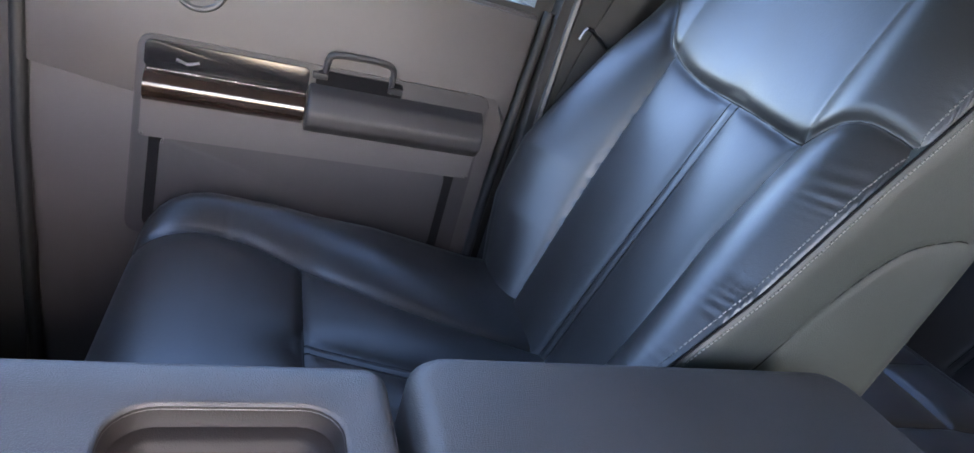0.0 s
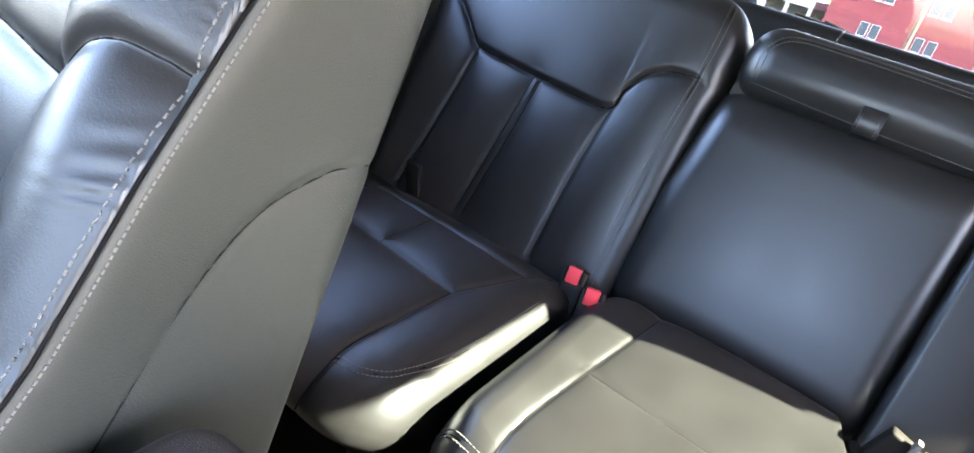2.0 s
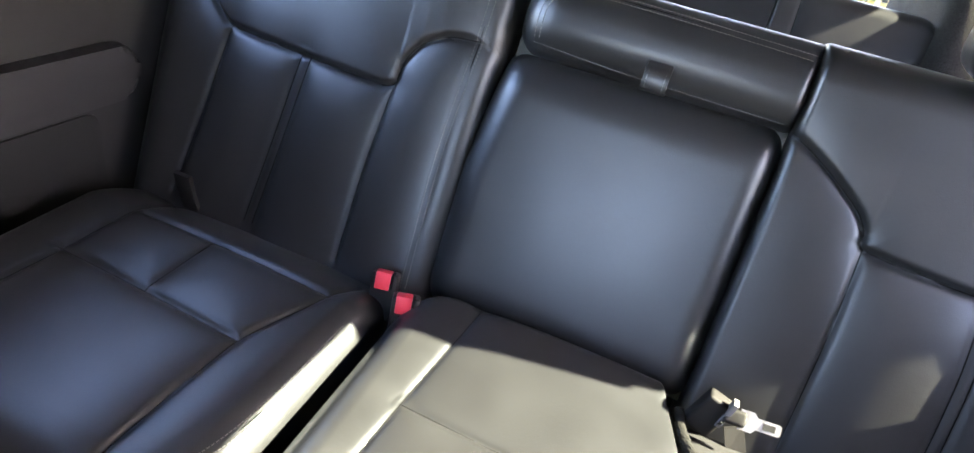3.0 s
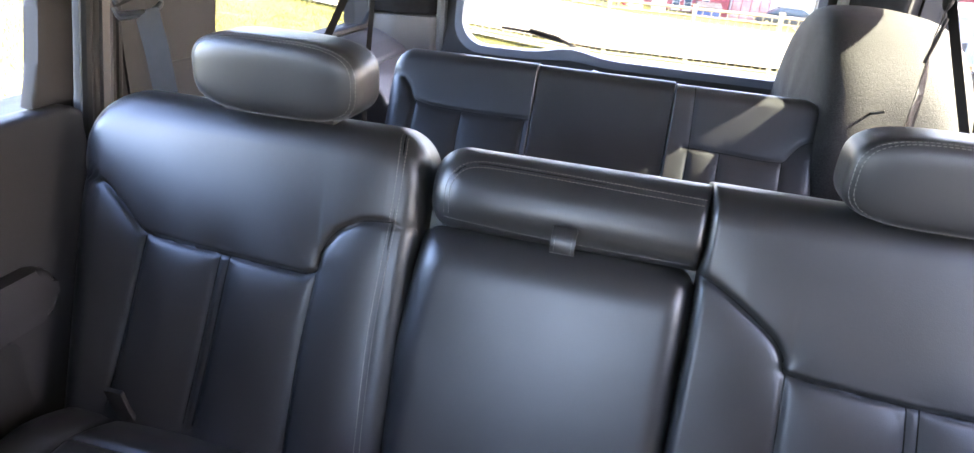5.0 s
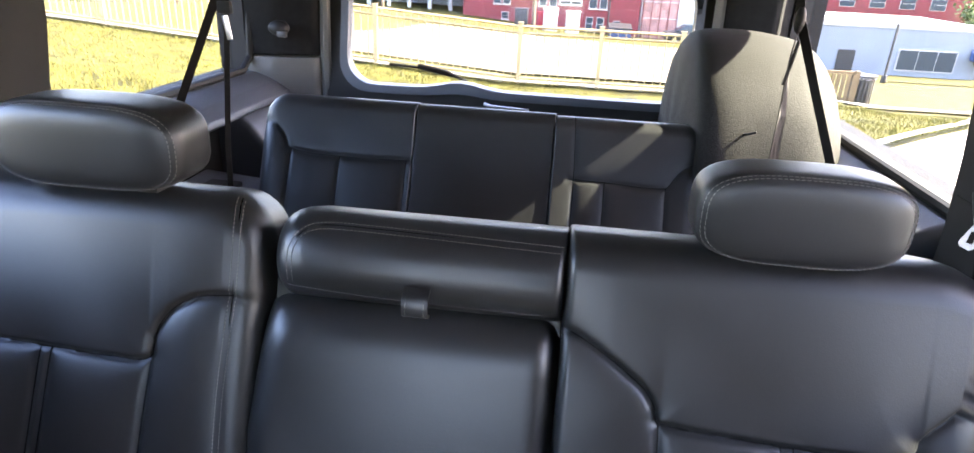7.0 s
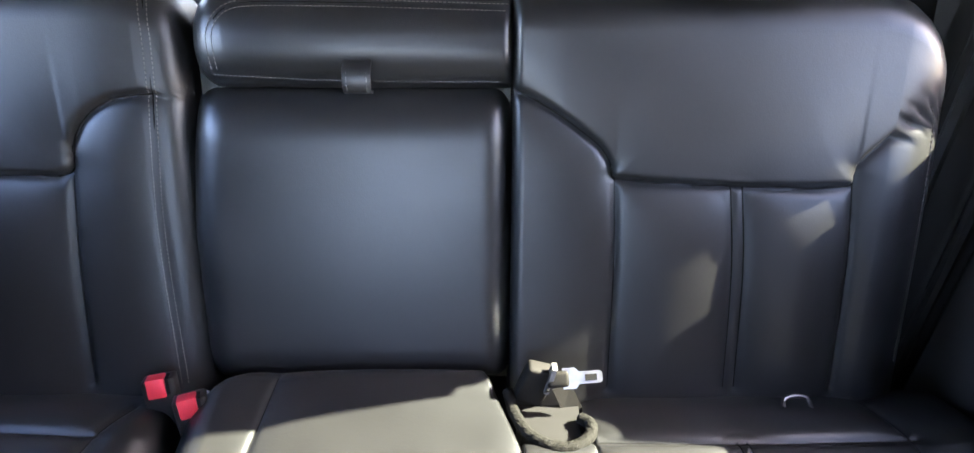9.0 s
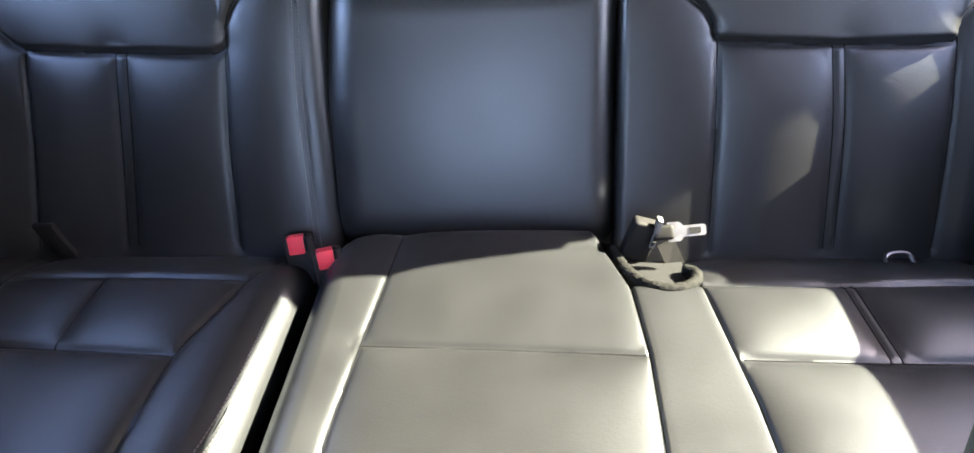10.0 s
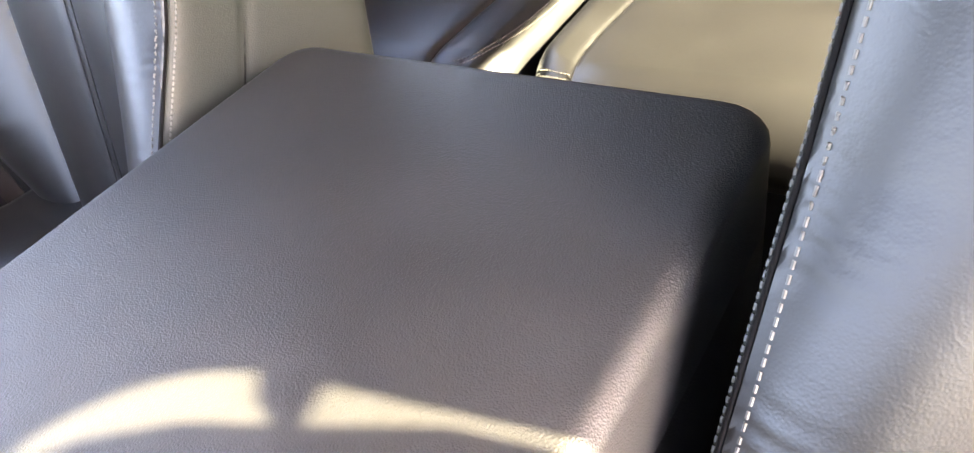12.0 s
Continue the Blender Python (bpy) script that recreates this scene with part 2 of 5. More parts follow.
class Pad:
    """An upholstered panel: a front that rolls over at its edges, is drawn in along its seams and puffs up between them.
    left, right: its sides as functions of v; bottom, top: numbers; place(u, v, n): its place in the world."""

    def __init__(self, left, right, bottom, top, place, roll=(0.03, 0.03, 0.03, 0.03), drop=0.03, corners=(0, 0, 0, 0), seams=(), puff=0.006, reach=0.03, crown=0.0, back=0.12, step=0.006, extra=None):
        fl = left if callable(left) else (lambda v: np.full_like(v, left))
        fr = right if callable(right) else (lambda v: np.full_like(v, right))
        self.fl, self.fr, self.bottom, self.top, self.place = fl, fr, bottom, top, place
        self.roll, self.drop, self.corners, self.puff, self.reach, self.crown, self.extra = roll, drop, corners, puff, reach, crown, extra
        self.seams = [(smooth_line(p, 0.0022), d, w) for p, d, w in seams]
        mid = np.array([(bottom + top) / 2])
        self.width = float((fr(mid) - fl(mid))[0])
        self.left0 = float(fl(mid)[0])
        self.back, self.step = back, step

    def samples(self, length, r0, r1):
        a = [r0 * (1 - math.cos(t)) for t in np.linspace(0, math.pi / 2, 8)] if r0 else [0.0]
        b = [length - r1 * (1 - math.cos(t)) for t in np.linspace(math.pi / 2, 0, 8)] if r1 else [length]
        k = max(2, int((b[0] - a[-1]) / self.step))
        return np.array(a + list(np.linspace(a[-1], b[0], k + 1)[1:-1]) + b) / length

    def ends(self, u, v0=None):
        """Bottom and top edge over u, with rounded corners."""
        w = self.width
        p = u - self.left0
        tl, tr, bl, br = self.corners

        def cut(d, r):
            return r * (1 - np.sqrt(np.clip(1 - np.clip(1 - d / r, 0, 1) ** 2, 0, 1))) if r else 0 * d
        hi = self.top - cut(np.clip(p, 0, w), tl) - cut(np.clip(w - p, 0, w), tr)
        lo = self.bottom + cut(np.clip(p, 0, w), bl) + cut(np.clip(w - p, 0, w), br)
        return lo, hi

    def height(self, u, v):
        def f(e, r):
            return np.sqrt(np.clip(1 - (1 - np.clip(e / r, 0, 1)) ** 2, 0, 1)) if r else 1.0
        L, R = self.fl(v), self.fr(v)
        a = np.clip((u - L) / (R - L), 0, 1)
        lo, hi = self.ends(self.left0 + a * self.width)
        def g(d, r):
            return 1 - (1 - f(d, r)) * min(1.0, 1.3 * r / self.drop)
        e = g(u - L, self.roll[0]) * g(R - u, self.roll[1]) * g(v - lo, self.roll[2]) * g(hi - v, self.roll[3])
        n = -self.drop * (1 - e)
        if self.crown:
            n = n + self.crown * np.sin(np.pi * a) ** 0.8 * np.sin(np.pi * np.clip((v - lo) / (hi - lo), 0, 1)) ** 0.8
        if self.seams:
            near = np.zeros(u.shape)
            drawn = np.zeros(u.shape)
            for line, depth, wide in self.seams:
                d = np.full(u.shape, 9.0)
                for q in line:
                    d = np.minimum(d, (u - q[0]) ** 2 + (v - q[1]) ** 2)
                d = np.sqrt(d)
                near = near + np.exp(-d / 0.014)
                drawn = np.maximum(drawn, 0.52 * depth * np.exp(-(d / (0.6 * wide + 0.0014)) ** 1.5))
            n = n - drawn + self.puff * (1 - np.exp(-np.clip(-0.014 * np.log(near + 1e-30), 0, 9) / self.reach)) * e
        if self.extra:
            n = n + self.extra(u, v) * e
        return n

    def inside(self, u, v, rim=0.004):
        L, R = self.fl(v), self.fr(v)
        lo, hi = self.ends(self.left0 + np.clip((u - L) / (R - L), 0, 1) * self.width)
        return (u > L) & (u < R) & (v > lo + rim) & (v < hi - rim)

    def at(self, u, v, off=0.0):
        u, v = np.atleast_1d(np.asarray(u, float)), np.atleast_1d(np.asarray(v, float))
        return np.stack([np.broadcast_to(c, u.shape) for c in self.place(u, v, self.height(u, v) + off)], -1)

    def build(self, name, mat, parent, label=""):
        sa = self.samples(self.width, self.roll[0], self.roll[1])
        sb = self.samples(self.top - self.bottom, self.roll[2], self.roll[3])
        A, Bq = np.meshgrid(sa, sb)
        lo, hi = self.ends(self.left0 + A * self.width)
        v = lo + (hi - lo) * Bq
        u = self.fl(v) + (self.fr(v) - self.fl(v)) * A
        front = self.at(u.ravel(), v.ravel())
        ny, nx = A.shape
        faces = [(j * nx + i, j * nx + i + 1, (j + 1) * nx + i + 1, (j + 1) * nx + i) for j in range(ny - 1) for i in range(nx - 1)]
        rim = [(0, i) for i in range(nx)] + [(j, nx - 1) for j in range(1, ny)] + [(ny - 1, i) for i in range(nx - 2, -1, -1)] + [(j, 0) for j in range(ny - 2, 0, -1)]
        ru, rv = np.array([u[r] for r in rim]), np.array([v[r] for r in rim])
        behind = np.stack([np.broadcast_to(c, ru.shape) for c in self.place(ru, rv, np.full(ru.shape, -self.back))], -1)
        verts = np.concatenate([front, behind])
        base, k = len(front), len(rim)
        ids = [j * nx + i for j, i in rim]
        for q in range(k):
            w = (q + 1) % k
            faces.append((ids[w], ids[q], base + q, base + w))
        faces.append(tuple(range(base + k - 1, base - 1, -1)))
        me = bpy.data.meshes.new(name)
        me.from_pydata(verts.tolist(), [], faces)
        bm = bmesh.new()
        bm.from_mesh(me)
        bmesh.ops.recalc_face_normals(bm, faces=bm.faces[:])
        bm.to_mesh(me)
        bm.free()
        me.materials.append(mat)
        me.shade_smooth()
        me.set_sharp_from_angle(angle=radians(60))
        ob = new(name, me)
        ob.parent = parent
        ob.matrix_parent_inverse = Matrix.Translation(-ROOT[parent])
        ROOT[ob] = ROOT[parent]
        if label:
            tagged(ob, label)
        # the sewn joint at the bottom of each crease
        for line, depth, wide in self.seams:
            line = line[self.inside(line[:, 0], line[:, 1])][::2]
            if depth >= 0.003 and len(line) > 2:
                part("seam", tube(self.at(line[:, 0], line[:, 1], 0.0), 0.0010, sides=6), SEAM_GAP, parent, smooth=True)
        return ob

    def stitches(self, line, parent, pitch=0.006, shift=0.0, name="stitching", thick=0.00075, fill=0.62, mat=None):
        """A row of thread stitches along a line of (u, v), moved sideways by shift."""
        q = smooth_line(line, 0.002)
        d = np.gradient(q, axis=0)
        d /= np.linalg.norm(d, axis=1)[:, None] + 1e-9
        q = q + np.stack([-d[:, 1], d[:, 0]], -1) * shift
        s = np.concatenate([[0], np.cumsum(np.linalg.norm(np.diff(q, axis=0), axis=1))])
        starts = np.arange(0, s[-1] - pitch, pitch)
        bm = bmesh.new()
        for t0 in starts:
            t = np.array([t0, t0 + pitch * fill * 0.5, t0 + pitch * fill])
            tu, tv = np.interp(t, s, q[:, 0]), np.interp(t, s, q[:, 1])
            if not self.inside(tu, tv).all():
                continue
            p = self.at(tu, tv, thick * 0.4)
            tube(p, thick, bm, 5)
        ob = part(name, bm, mat or THREAD, parent, "", True)
        return tagged(ob, "light grey thread stitching", kind="stuff")


def lozenge(name, centre, half, e1, e2, mat, parent, label="", lean=0.0, ring=False):
    """A soft block (headrest): half sizes along x, y, z; small exponents make it boxier."""
    def sp(t, e):
        return np.sign(t) * np.abs(t) ** e
    n1, n2 = 45, 96
    et = np.linspace(-math.pi / 2, math.pi / 2, n1)
    om = np.linspace(-math.pi, math.pi, n2, endpoint=False)
    m = Matrix.Translation(centre) @ Matrix.Rotation(lean, 4, "X")

    def spot(e, o, grow=1.0):
        q = Vector((half[0] * sp(np.cos(e), e1) * sp(np.cos(o), e2) * grow, -half[1] * sp(np.sin(e), e1) * grow, half[2] * sp(np.cos(e), e1) * sp(np.sin(o), e2) * grow))
        return m @ q
    bm = bmesh.new()
    rows = [[bm.verts.new(spot(e, o)) for o in om] for e in et[1:-1]]
    a, b = bm.verts.new(spot(et[0], 0)), bm.verts.new(spot(et[-1], 0))
    for r, q in zip(rows, rows[1:]):
        for k in range(n2):
            bm.faces.new((r[k], r[(k + 1) % n2], q[(k + 1) % n2], q[k]))
    for k in range(n2):
        bm.faces.new((a, rows[0][(k + 1) % n2], rows[0][k]))
        bm.faces.new((b, rows[-1][k], rows[-1][(k + 1) % n2]))
    ob = part(name, bm, mat, parent, label, True)
    if ring:
        sb = bmesh.new()
        for e in ring:
            path = np.array([spot(e, o, 1.002) for o in np.linspace(-math.pi, math.pi, 1600)])
            s = np.concatenate([[0], np.cumsum(np.linalg.norm(np.diff(path, axis=0), axis=1))])
            for t0 in np.arange(0, s[-1] - 0.004, 0.0062):
                at = [np.array([np.interp(t0 + w, s, path[:, q]) for q in range(3)]) for w in (0, 0.002, 0.004)]
                tube(at, 0.0006, sb, 5)
        tagged(part("stitching", sb, THREAD, parent, "", True), "light grey double stitching", kind="stuff")
    return ob


# ---- the car: floor, sides, roof ----
XL, XR = -0.90, 0.83      # inner faces of the two sides
floor = part("floor", box((XL - 0.05, -1.3, -0.06), (XR + 0.05, 3.0, 0.0)), CARPET)
tagged(floor, "black carpet on the car's floor", "floor", kind="structure")


def wall_with_windows(name, x0, x1, y0, y1, z0, z1, holes, mat, label):
    """A side of the car, as thick bands round its window openings."""
    bm = bmesh.new()
    cuts = sorted({y0, y1, *[h[0] for h in holes], *[h[1] for h in holes]})
    for a, b in zip(cuts, cuts[1:]):
        hole = [h for h in holes if h[0] <= a and b <= h[1]]
        if hole:
            h = hole[0]
            box((x0, a, z0), (x1, b, h[2]), bm)
            box((x0, a, h[3]), (x1, b, z1), bm)
        else:
            box((x0, a, z0), (x1, b, z1), bm)
    bmesh.ops.remove_doubles(bm, verts=bm.verts[:], dist=1e-5)
    return tagged(part(name, bm, mat), label, "wall", kind="structure")


HOLES_L = [(-0.62, 0.41, 0.80, 1.30), (0.72, 1.56, 0.835, 1.30), (1.84, 2.76, 0.815, 1.27)]
HOLES_R = [(-0.45, 0.53, 0.14, 1.362), (0.66, 1.452, 0.735, 1.325), (1.77, 2.93, 0.815, 1.300)]
wall_with_windows("wall_passenger_side", XL - 0.09, XL, -1.3, 2.98, -0.06, 1.37, HOLES_L, TRIM, "grey moulded inner side of the car")
wall_with_windows("wall_driver_side", XR, XR + 0.09, -1.3, 2.98, -0.06, 1.37, HOLES_R, TRIM, "grey moulded inner side of the car")

# roof, with the headliner as its lower face
bm = bmesh.new()
NX, NY = 24, 12
rv = [[bm.verts.new((XL - 0.06 + (XR - XL + 0.12) * i / NX, -0.75 + 3.75 * j / NY, 1.33 + 0.05 * math.sin(math.pi * i / NX) - 0.05 * (j / NY) ** 3)) for i in range(NX + 1)] for j in range(NY + 1)]
for j in range(NY):
    for i in range(NX):
        bm.faces.new((rv[j][i], rv[j][i + 1], rv[j + 1][i + 1], rv[j + 1][i]))
geo = bmesh.ops.extrude_face_region(bm, geom=bm.faces[:])
bmesh.ops.translate(bm, verts=[g for g in geo["geom"] if isinstance(g, bmesh.types.BMVert)], vec=(0, 0, 0.06))
tagged(part("ceiling", bm, HEADLINER, smooth=True), "beige cloth headliner of the car", "ceiling", kind="structure")

# dashboard and firewall close the front below the windscreen
bm = prism([(-1.3, 0.0), (-1.12, 0.0), (-1.0, 0.38), (-0.66, 0.44), (-0.52, 0.62), (-0.62, 0.74), (-1.3, 0.80)], 0, XL, XR)
tagged(part("dashboard", bm, PLASTIC, bevel=0.02), "dark grey plastic dashboard of the car", "dashboard")
for x in (XL, XR - 0.06):
    bm = prism([(-1.28, 0.78), (-1.18, 0.78), (-0.62, 1.34), (-0.74, 1.34)], 0, x, x + 0.06)
    tagged(part("windscreen_pillar", bm, TRIM, bevel=0.01), "grey trim on the windscreen pillar", "pillar", kind="structure")


# ---- front seats ----
def front_seat(label, side, cx, dy, lean=0.0, group="front seats"):
    """side: +1 has its inner flank towards +x, -1 towards -x."""
    seat = thing("bucket_seat", (cx, 0.3 + dy, 0.0), label, "car seat", group)

    def yr(v):
        return 0.645 + 0.24 * (v - 0.505) + 1.7 * dy

    def place(u, v, n):
        return cx + side * (u - lean * (v - 0.67)), 0.535 + 0.36 * (v - 0.78) + dy - n, v
    W = 0.262

    yoke = [(-0.29, 0.880), (-0.235, 0.880), (-0.205, 0.868), (-0.18, 0.842), (-0.145, 0.806), (-0.06, 0.784), (0.07, 0.775), (0.150, 0.768), (0.163, 0.774), (0.178, 0.788), (0.195, 0.804), (0.215, 0.811), (0.24, 0.808), (W, 0.799)]

    def fr_(v):
        return np.interp(v, [0.36, 0.45, 0.566, 0.65, 0.70, 0.75, 0.852, 0.95, 1.0], [0.255, 0.315, 0.401, 0.463, 0.492, 0.520, 0.584, 0.640, 0.668]) + dy

    def dish(u, v):
        # the insert lies back between two full bolsters; the inner one ends on the stitched edge
        ul, ur = np.interp(v, [0.40, 0.60, 0.80], [-0.09, -0.122, -0.14]), np.interp(v, [0.40, 0.52, 0.65, 0.77], [0.16, 0.155, 0.143, 0.155])
        a, b = np.clip((ul - u) / 0.115, 0, 1), np.clip((u - ur) / (W - ur), 0, 1)
        rim = 0.535 + 0.36 * (v - 0.78) + dy - fr_(v) - 0.006
        inner = rim * b + 0.10 * b * (1 - b)
        crest = np.interp(v, [0.38, 0.45, 0.52, 0.62, 0.70, 0.78, 0.84, 0.9], [-0.01, 0.018, 0.046, 0.062, 0.048, 0.028, 0.004, -0.005])
        outer = crest * (a + 0.5 * a * (1 - a)) + 0.03 * a * (1 - a)
        over = np.clip((v - np.interp(u, [p[0] for p in yoke], [p[1] for p in yoke])) / 0.02, 0, 1)
        crease = 0.0010 * np.sin(v * 900 + 14 * np.sin(v * 37) + 60 * (W - u)) * (0.6 + 0.6 * np.sin(v * 61)) * np.exp(-np.abs(W - 0.012 - u) / 0.016)
        return inner + outer + crease + 0.0035 * over * over * (3 - 2 * over)
    seams = [(yoke, 0.007, 0.007),
             ([(-0.14, 0.80), (-0.122, 0.6), (-0.09, 0.40)], 0.010, 0.005),
             ([(0.038, 0.776), (0.040, 0.6), (0.048, 0.40)], 0.004, 0.0045), ([(0.023, 0.776), (0.025, 0.6), (0.033, 0.40)], 0.004, 0.0045),
             ([(0.155, 0.770), (0.143, 0.65), (0.155, 0.52), (0.16, 0.40)], 0.010, 0.005)]
    back = Pad(lambda v: np.interp(v, [0.36, 0.46, 0.56, 0.9, 1.02], [-0.255, -0.285, -0.298, -0.285, -0.27]), W, 0.36, 1.02, place, roll=(0.06, 0, 0.02, 0.06), drop=0.045, corners=(0.09, 0.05, 0, 0), seams=seams, puff=0.009, reach=0.03, back=0.14, step=0.003, extra=dish)
    back.build("backrest", LEATHER, seat)
    back.stitches([(W - 0.0055, 0.40), (W - 0.0055, 0.95)], seat, pitch=0.0046, thick=0.0008)

    # flank, from the stitched seam to the rear of the backrest
    def flank_place(u, v, n):
        return cx + side * (W + 0.004 + n - lean * (v - 0.67)), u, v
    arc = [(yr(0.727) + 0.01, 0.727), (yr(0.727) - 0.03, 0.732), (0.650 + dy, 0.731), (0.60 + dy, 0.713), (0.555 + dy, 0.668), (0.494 + dy, 0.570), (0.40 + dy, 0.42)]
    flank = Pad(fr_, yr, 0.36, 0.98, flank_place, roll=(0.028, 0.03, 0.01, 0.05), drop=0.005, corners=(0.02, 0.02, 0, 0), seams=[(arc, 0.004, 0.004)], puff=0.003, reach=0.03, back=0.03, step=0.005)
    flank.build("side_panel", LEATHER_SIDE, seat, "dark grey vinyl flank of the backrest")
    flank.stitches([(fr_(np.array(z)) + 0.0065, z) for z in np.linspace(0.38, 0.95, 40)], seat, pitch=0.0046, thick=0.0009)
    part("welt", tube([(cx + side * (W + 0.0015 - lean * (z - 0.67)), float(fr_(np.array(z))) - 0.001, z) for z in np.linspace(0.38, 0.96, 50)], 0.0013, sides=8), SEAM_GAP, seat, "black welt between the two rows of stitching", smooth=True)
    # rear shell
    bm = bmesh.new()
    zz = np.linspace(0.36, 0.98, 12)
    rows = []
    for z in zz:
        rows.append([bm.verts.new((cx + side * u, float(yr(z)) - 0.012 * (1 - abs(u / W) ** 4) * -1 + (0.0 if abs(u) < W else -0.02), z)) for u in np.linspace(-W + 0.012, W - 0.03, 16)])
    for a, b in zip(rows, rows[1:]):
        for k in range(15):
            bm.faces.new((a[k], a[k + 1], b[k + 1], b[k]))
    geo = bmesh.ops.extrude_face_region(bm, geom=bm.faces[:])
    bmesh.ops.translate(bm, verts=[g for g in geo["geom"] if isinstance(g, bmesh.types.BMVert)], vec=(0, -0.10, 0))
    part("rear_shell", bm, LEATHER_SIDE, seat, smooth=True)
    # cushion
    def cplace(u, v, n):
        return cx + side * u, v + dy, 0.405 - 0.02 * (v - 0.3) + n + 0.10 * np.clip(0.12 - v, 0, 1)
    far = [(-0.150, -0.14), (-0.160, 0.0), (-0.125, 0.093), (-0.055, 0.219), (0.0, 0.345), (0.03, 0.42)]
    cs = [(far, 0.008, 0.006), ([(0.215, -0.14), (0.215, 0.1), (0.20, 0.42)], 0.006, 0.004), ([(-0.12, 0.100), (0.21, 0.100)], 0.009, 0.006),
          ([(0.052, 0.10), (0.080, 0.21), (0.105, 0.31), (0.12, 0.42)], 0.004, 0.0045), ([(0.066, 0.10), (0.094, 0.21), (0.119, 0.31), (0.134, 0.42)], 0.004, 0.0045)]

    def cdish(u, v):
        us = np.interp(v, [p[1] for p in far], [p[0] for p in far])
        a = np.clip((us - u) / 0.10, 0, 1)
        b = np.clip((u - 0.15) / 0.08, 0, 1)
        return 0.034 * a * (2 - a) * np.interp(v, [0.05, 0.2, 0.36], [1, 0.75, 0.0]) + 0.02 * b * b * (3 - 2 * b)
    cush = Pad(-W, W, -0.112, 0.46, cplace, roll=(0.06, 0.06, 0.10, 0.03), drop=0.07, corners=(0, 0, 0.06, 0.06), seams=cs, puff=0.012, reach=0.03, back=0.15, step=0.004, extra=cdish)
    cush.build("cushion", LEATHER, seat)
    # headrest on two posts
    lozenge("headrest", (cx, 0.62 + dy, 1.13), (0.14, 0.05, 0.085), 0.55, 0.5, LEATHER, seat, lean=-0.2)
    for s in (-0.06, 0.06):
        part("headrest_post", tube([(cx + s, 0.645 + dy, 0.92), (cx + s, 0.63 + dy, 1.09)], 0.006), CHROME, seat, smooth=True)
    # pedestal down to the floor
    part("seat_base", box((cx - 0.24, -0.06 + dy, 0.0), (cx + 0.24, 0.58 + dy, 0.27)), CARPET, seat, bevel=0.02)
    return seat


front_seat("black leather front passenger seat beside the centre console", 1, -0.532, 0.0)
front_seat("black leather driver's seat beside the centre console", -1, 0.471, -0.02, 0.05)

# ---- centre console ----
con = thing("centre_console", (-0.03, 0.2, 0.0), "charcoal centre console with lidded bin and cup tray", "console")


def con_z(y):
    return 0.599 + 0.038 * (y - 0.55)


def slab(x0, x1, y0, y1, drop, z_lo, rad):
    """A lid with rounded corners in plan, following the slope of the console."""
    pts = []
    for cx_, cy_, a0 in ((x1 - rad, y1 - rad, 0), (x0 + rad, y1 - rad, 90), (x0 + rad, y0 + rad, 180), (x1 - rad, y0 + rad, 270)):
        for k in range(7):
            a = radians(a0 + 15 * k)
            pts.append((cx_ + rad * math.cos(a), cy_ + rad * math.sin(a)))
    return pts


def lid(x0, x1, y0, y1, thick, rad, edge):
    bm = bmesh.new()
    pts = slab(x0, x1, y0, y1, 0, 0, rad)
    c = Vector(((x0 + x1) / 2, (y0 + y1) / 2))
    rings = []
    for t in range(7):
        a = t / 6 * math.pi / 2
        inset, fall = edge * (1 - math.sin(math.pi / 2 - a)), edge * (1 - math.cos(math.pi / 2 - a))
        ring = []
        for p in pts:
            d = c - Vector(p)
            sx = max(0, 1 - inset / ((x1 - x0) / 2))
            sy = max(0, 1 - inset / ((y1 - y0) / 2))
            q = (c.x - d.x * sx, c.y - d.y * sy)
            ring.append(bm.verts.new((q[0], q[1], con_z(q[1]) - fall)))
        rings.append(ring)
    rings = rings[::-1]
    low = [bm.verts.new((p[0], p[1], con_z(p[1]) - thick)) for p in pts]
    rings = rings + [low]
    n = len(pts)
    for a, b in zip(rings, rings[1:]):
        for k in range(n):
            bm.faces.new((a[k], a[(k + 1) % n], b[(k + 1) % n], b[k]))
    bm.faces.new(rings[0])
    bm.faces.new(low[::-1])
    return bm


part("lid", lid(-0.237, 0.171, 0.138, 0.549, 0.075, 0.028, 0.014), CONSOLE, con, "charcoal padded console lid", smooth=True)
part("body", prism([(-0.45, 0.0), (0.54, 0.0), (0.545, 0.521), (0.13, 0.506), (-0.45, 0.484)], 0, -0.228, 0.167), CONSOLE, con, bevel=0.006)
# front part with a sunk cup tray, seen in front of the lid
def loops(rings, close=False):
    """Bridge rings of (points, height under the console's top)."""
    bm = bmesh.new()
    made = [[bm.verts.new((x, y, con_z(y) - d)) for x, y in pts] for pts, d in rings]
    n = len(made[0])
    for a, b in zip(made, made[1:]):
        for k in range(n):
            bm.faces.new((a[k], a[(k + 1) % n], b[(k + 1) % n], b[k]))
    if close:
        bm.faces.new(made[-1])
    return bm


def ring_of(x0, x1, y0, y1, rad, ins=0.0):
    return slab(x0 + ins, x1 - ins, y0 + ins, y1 - ins, 0, 0, max(rad - ins, 0.004))


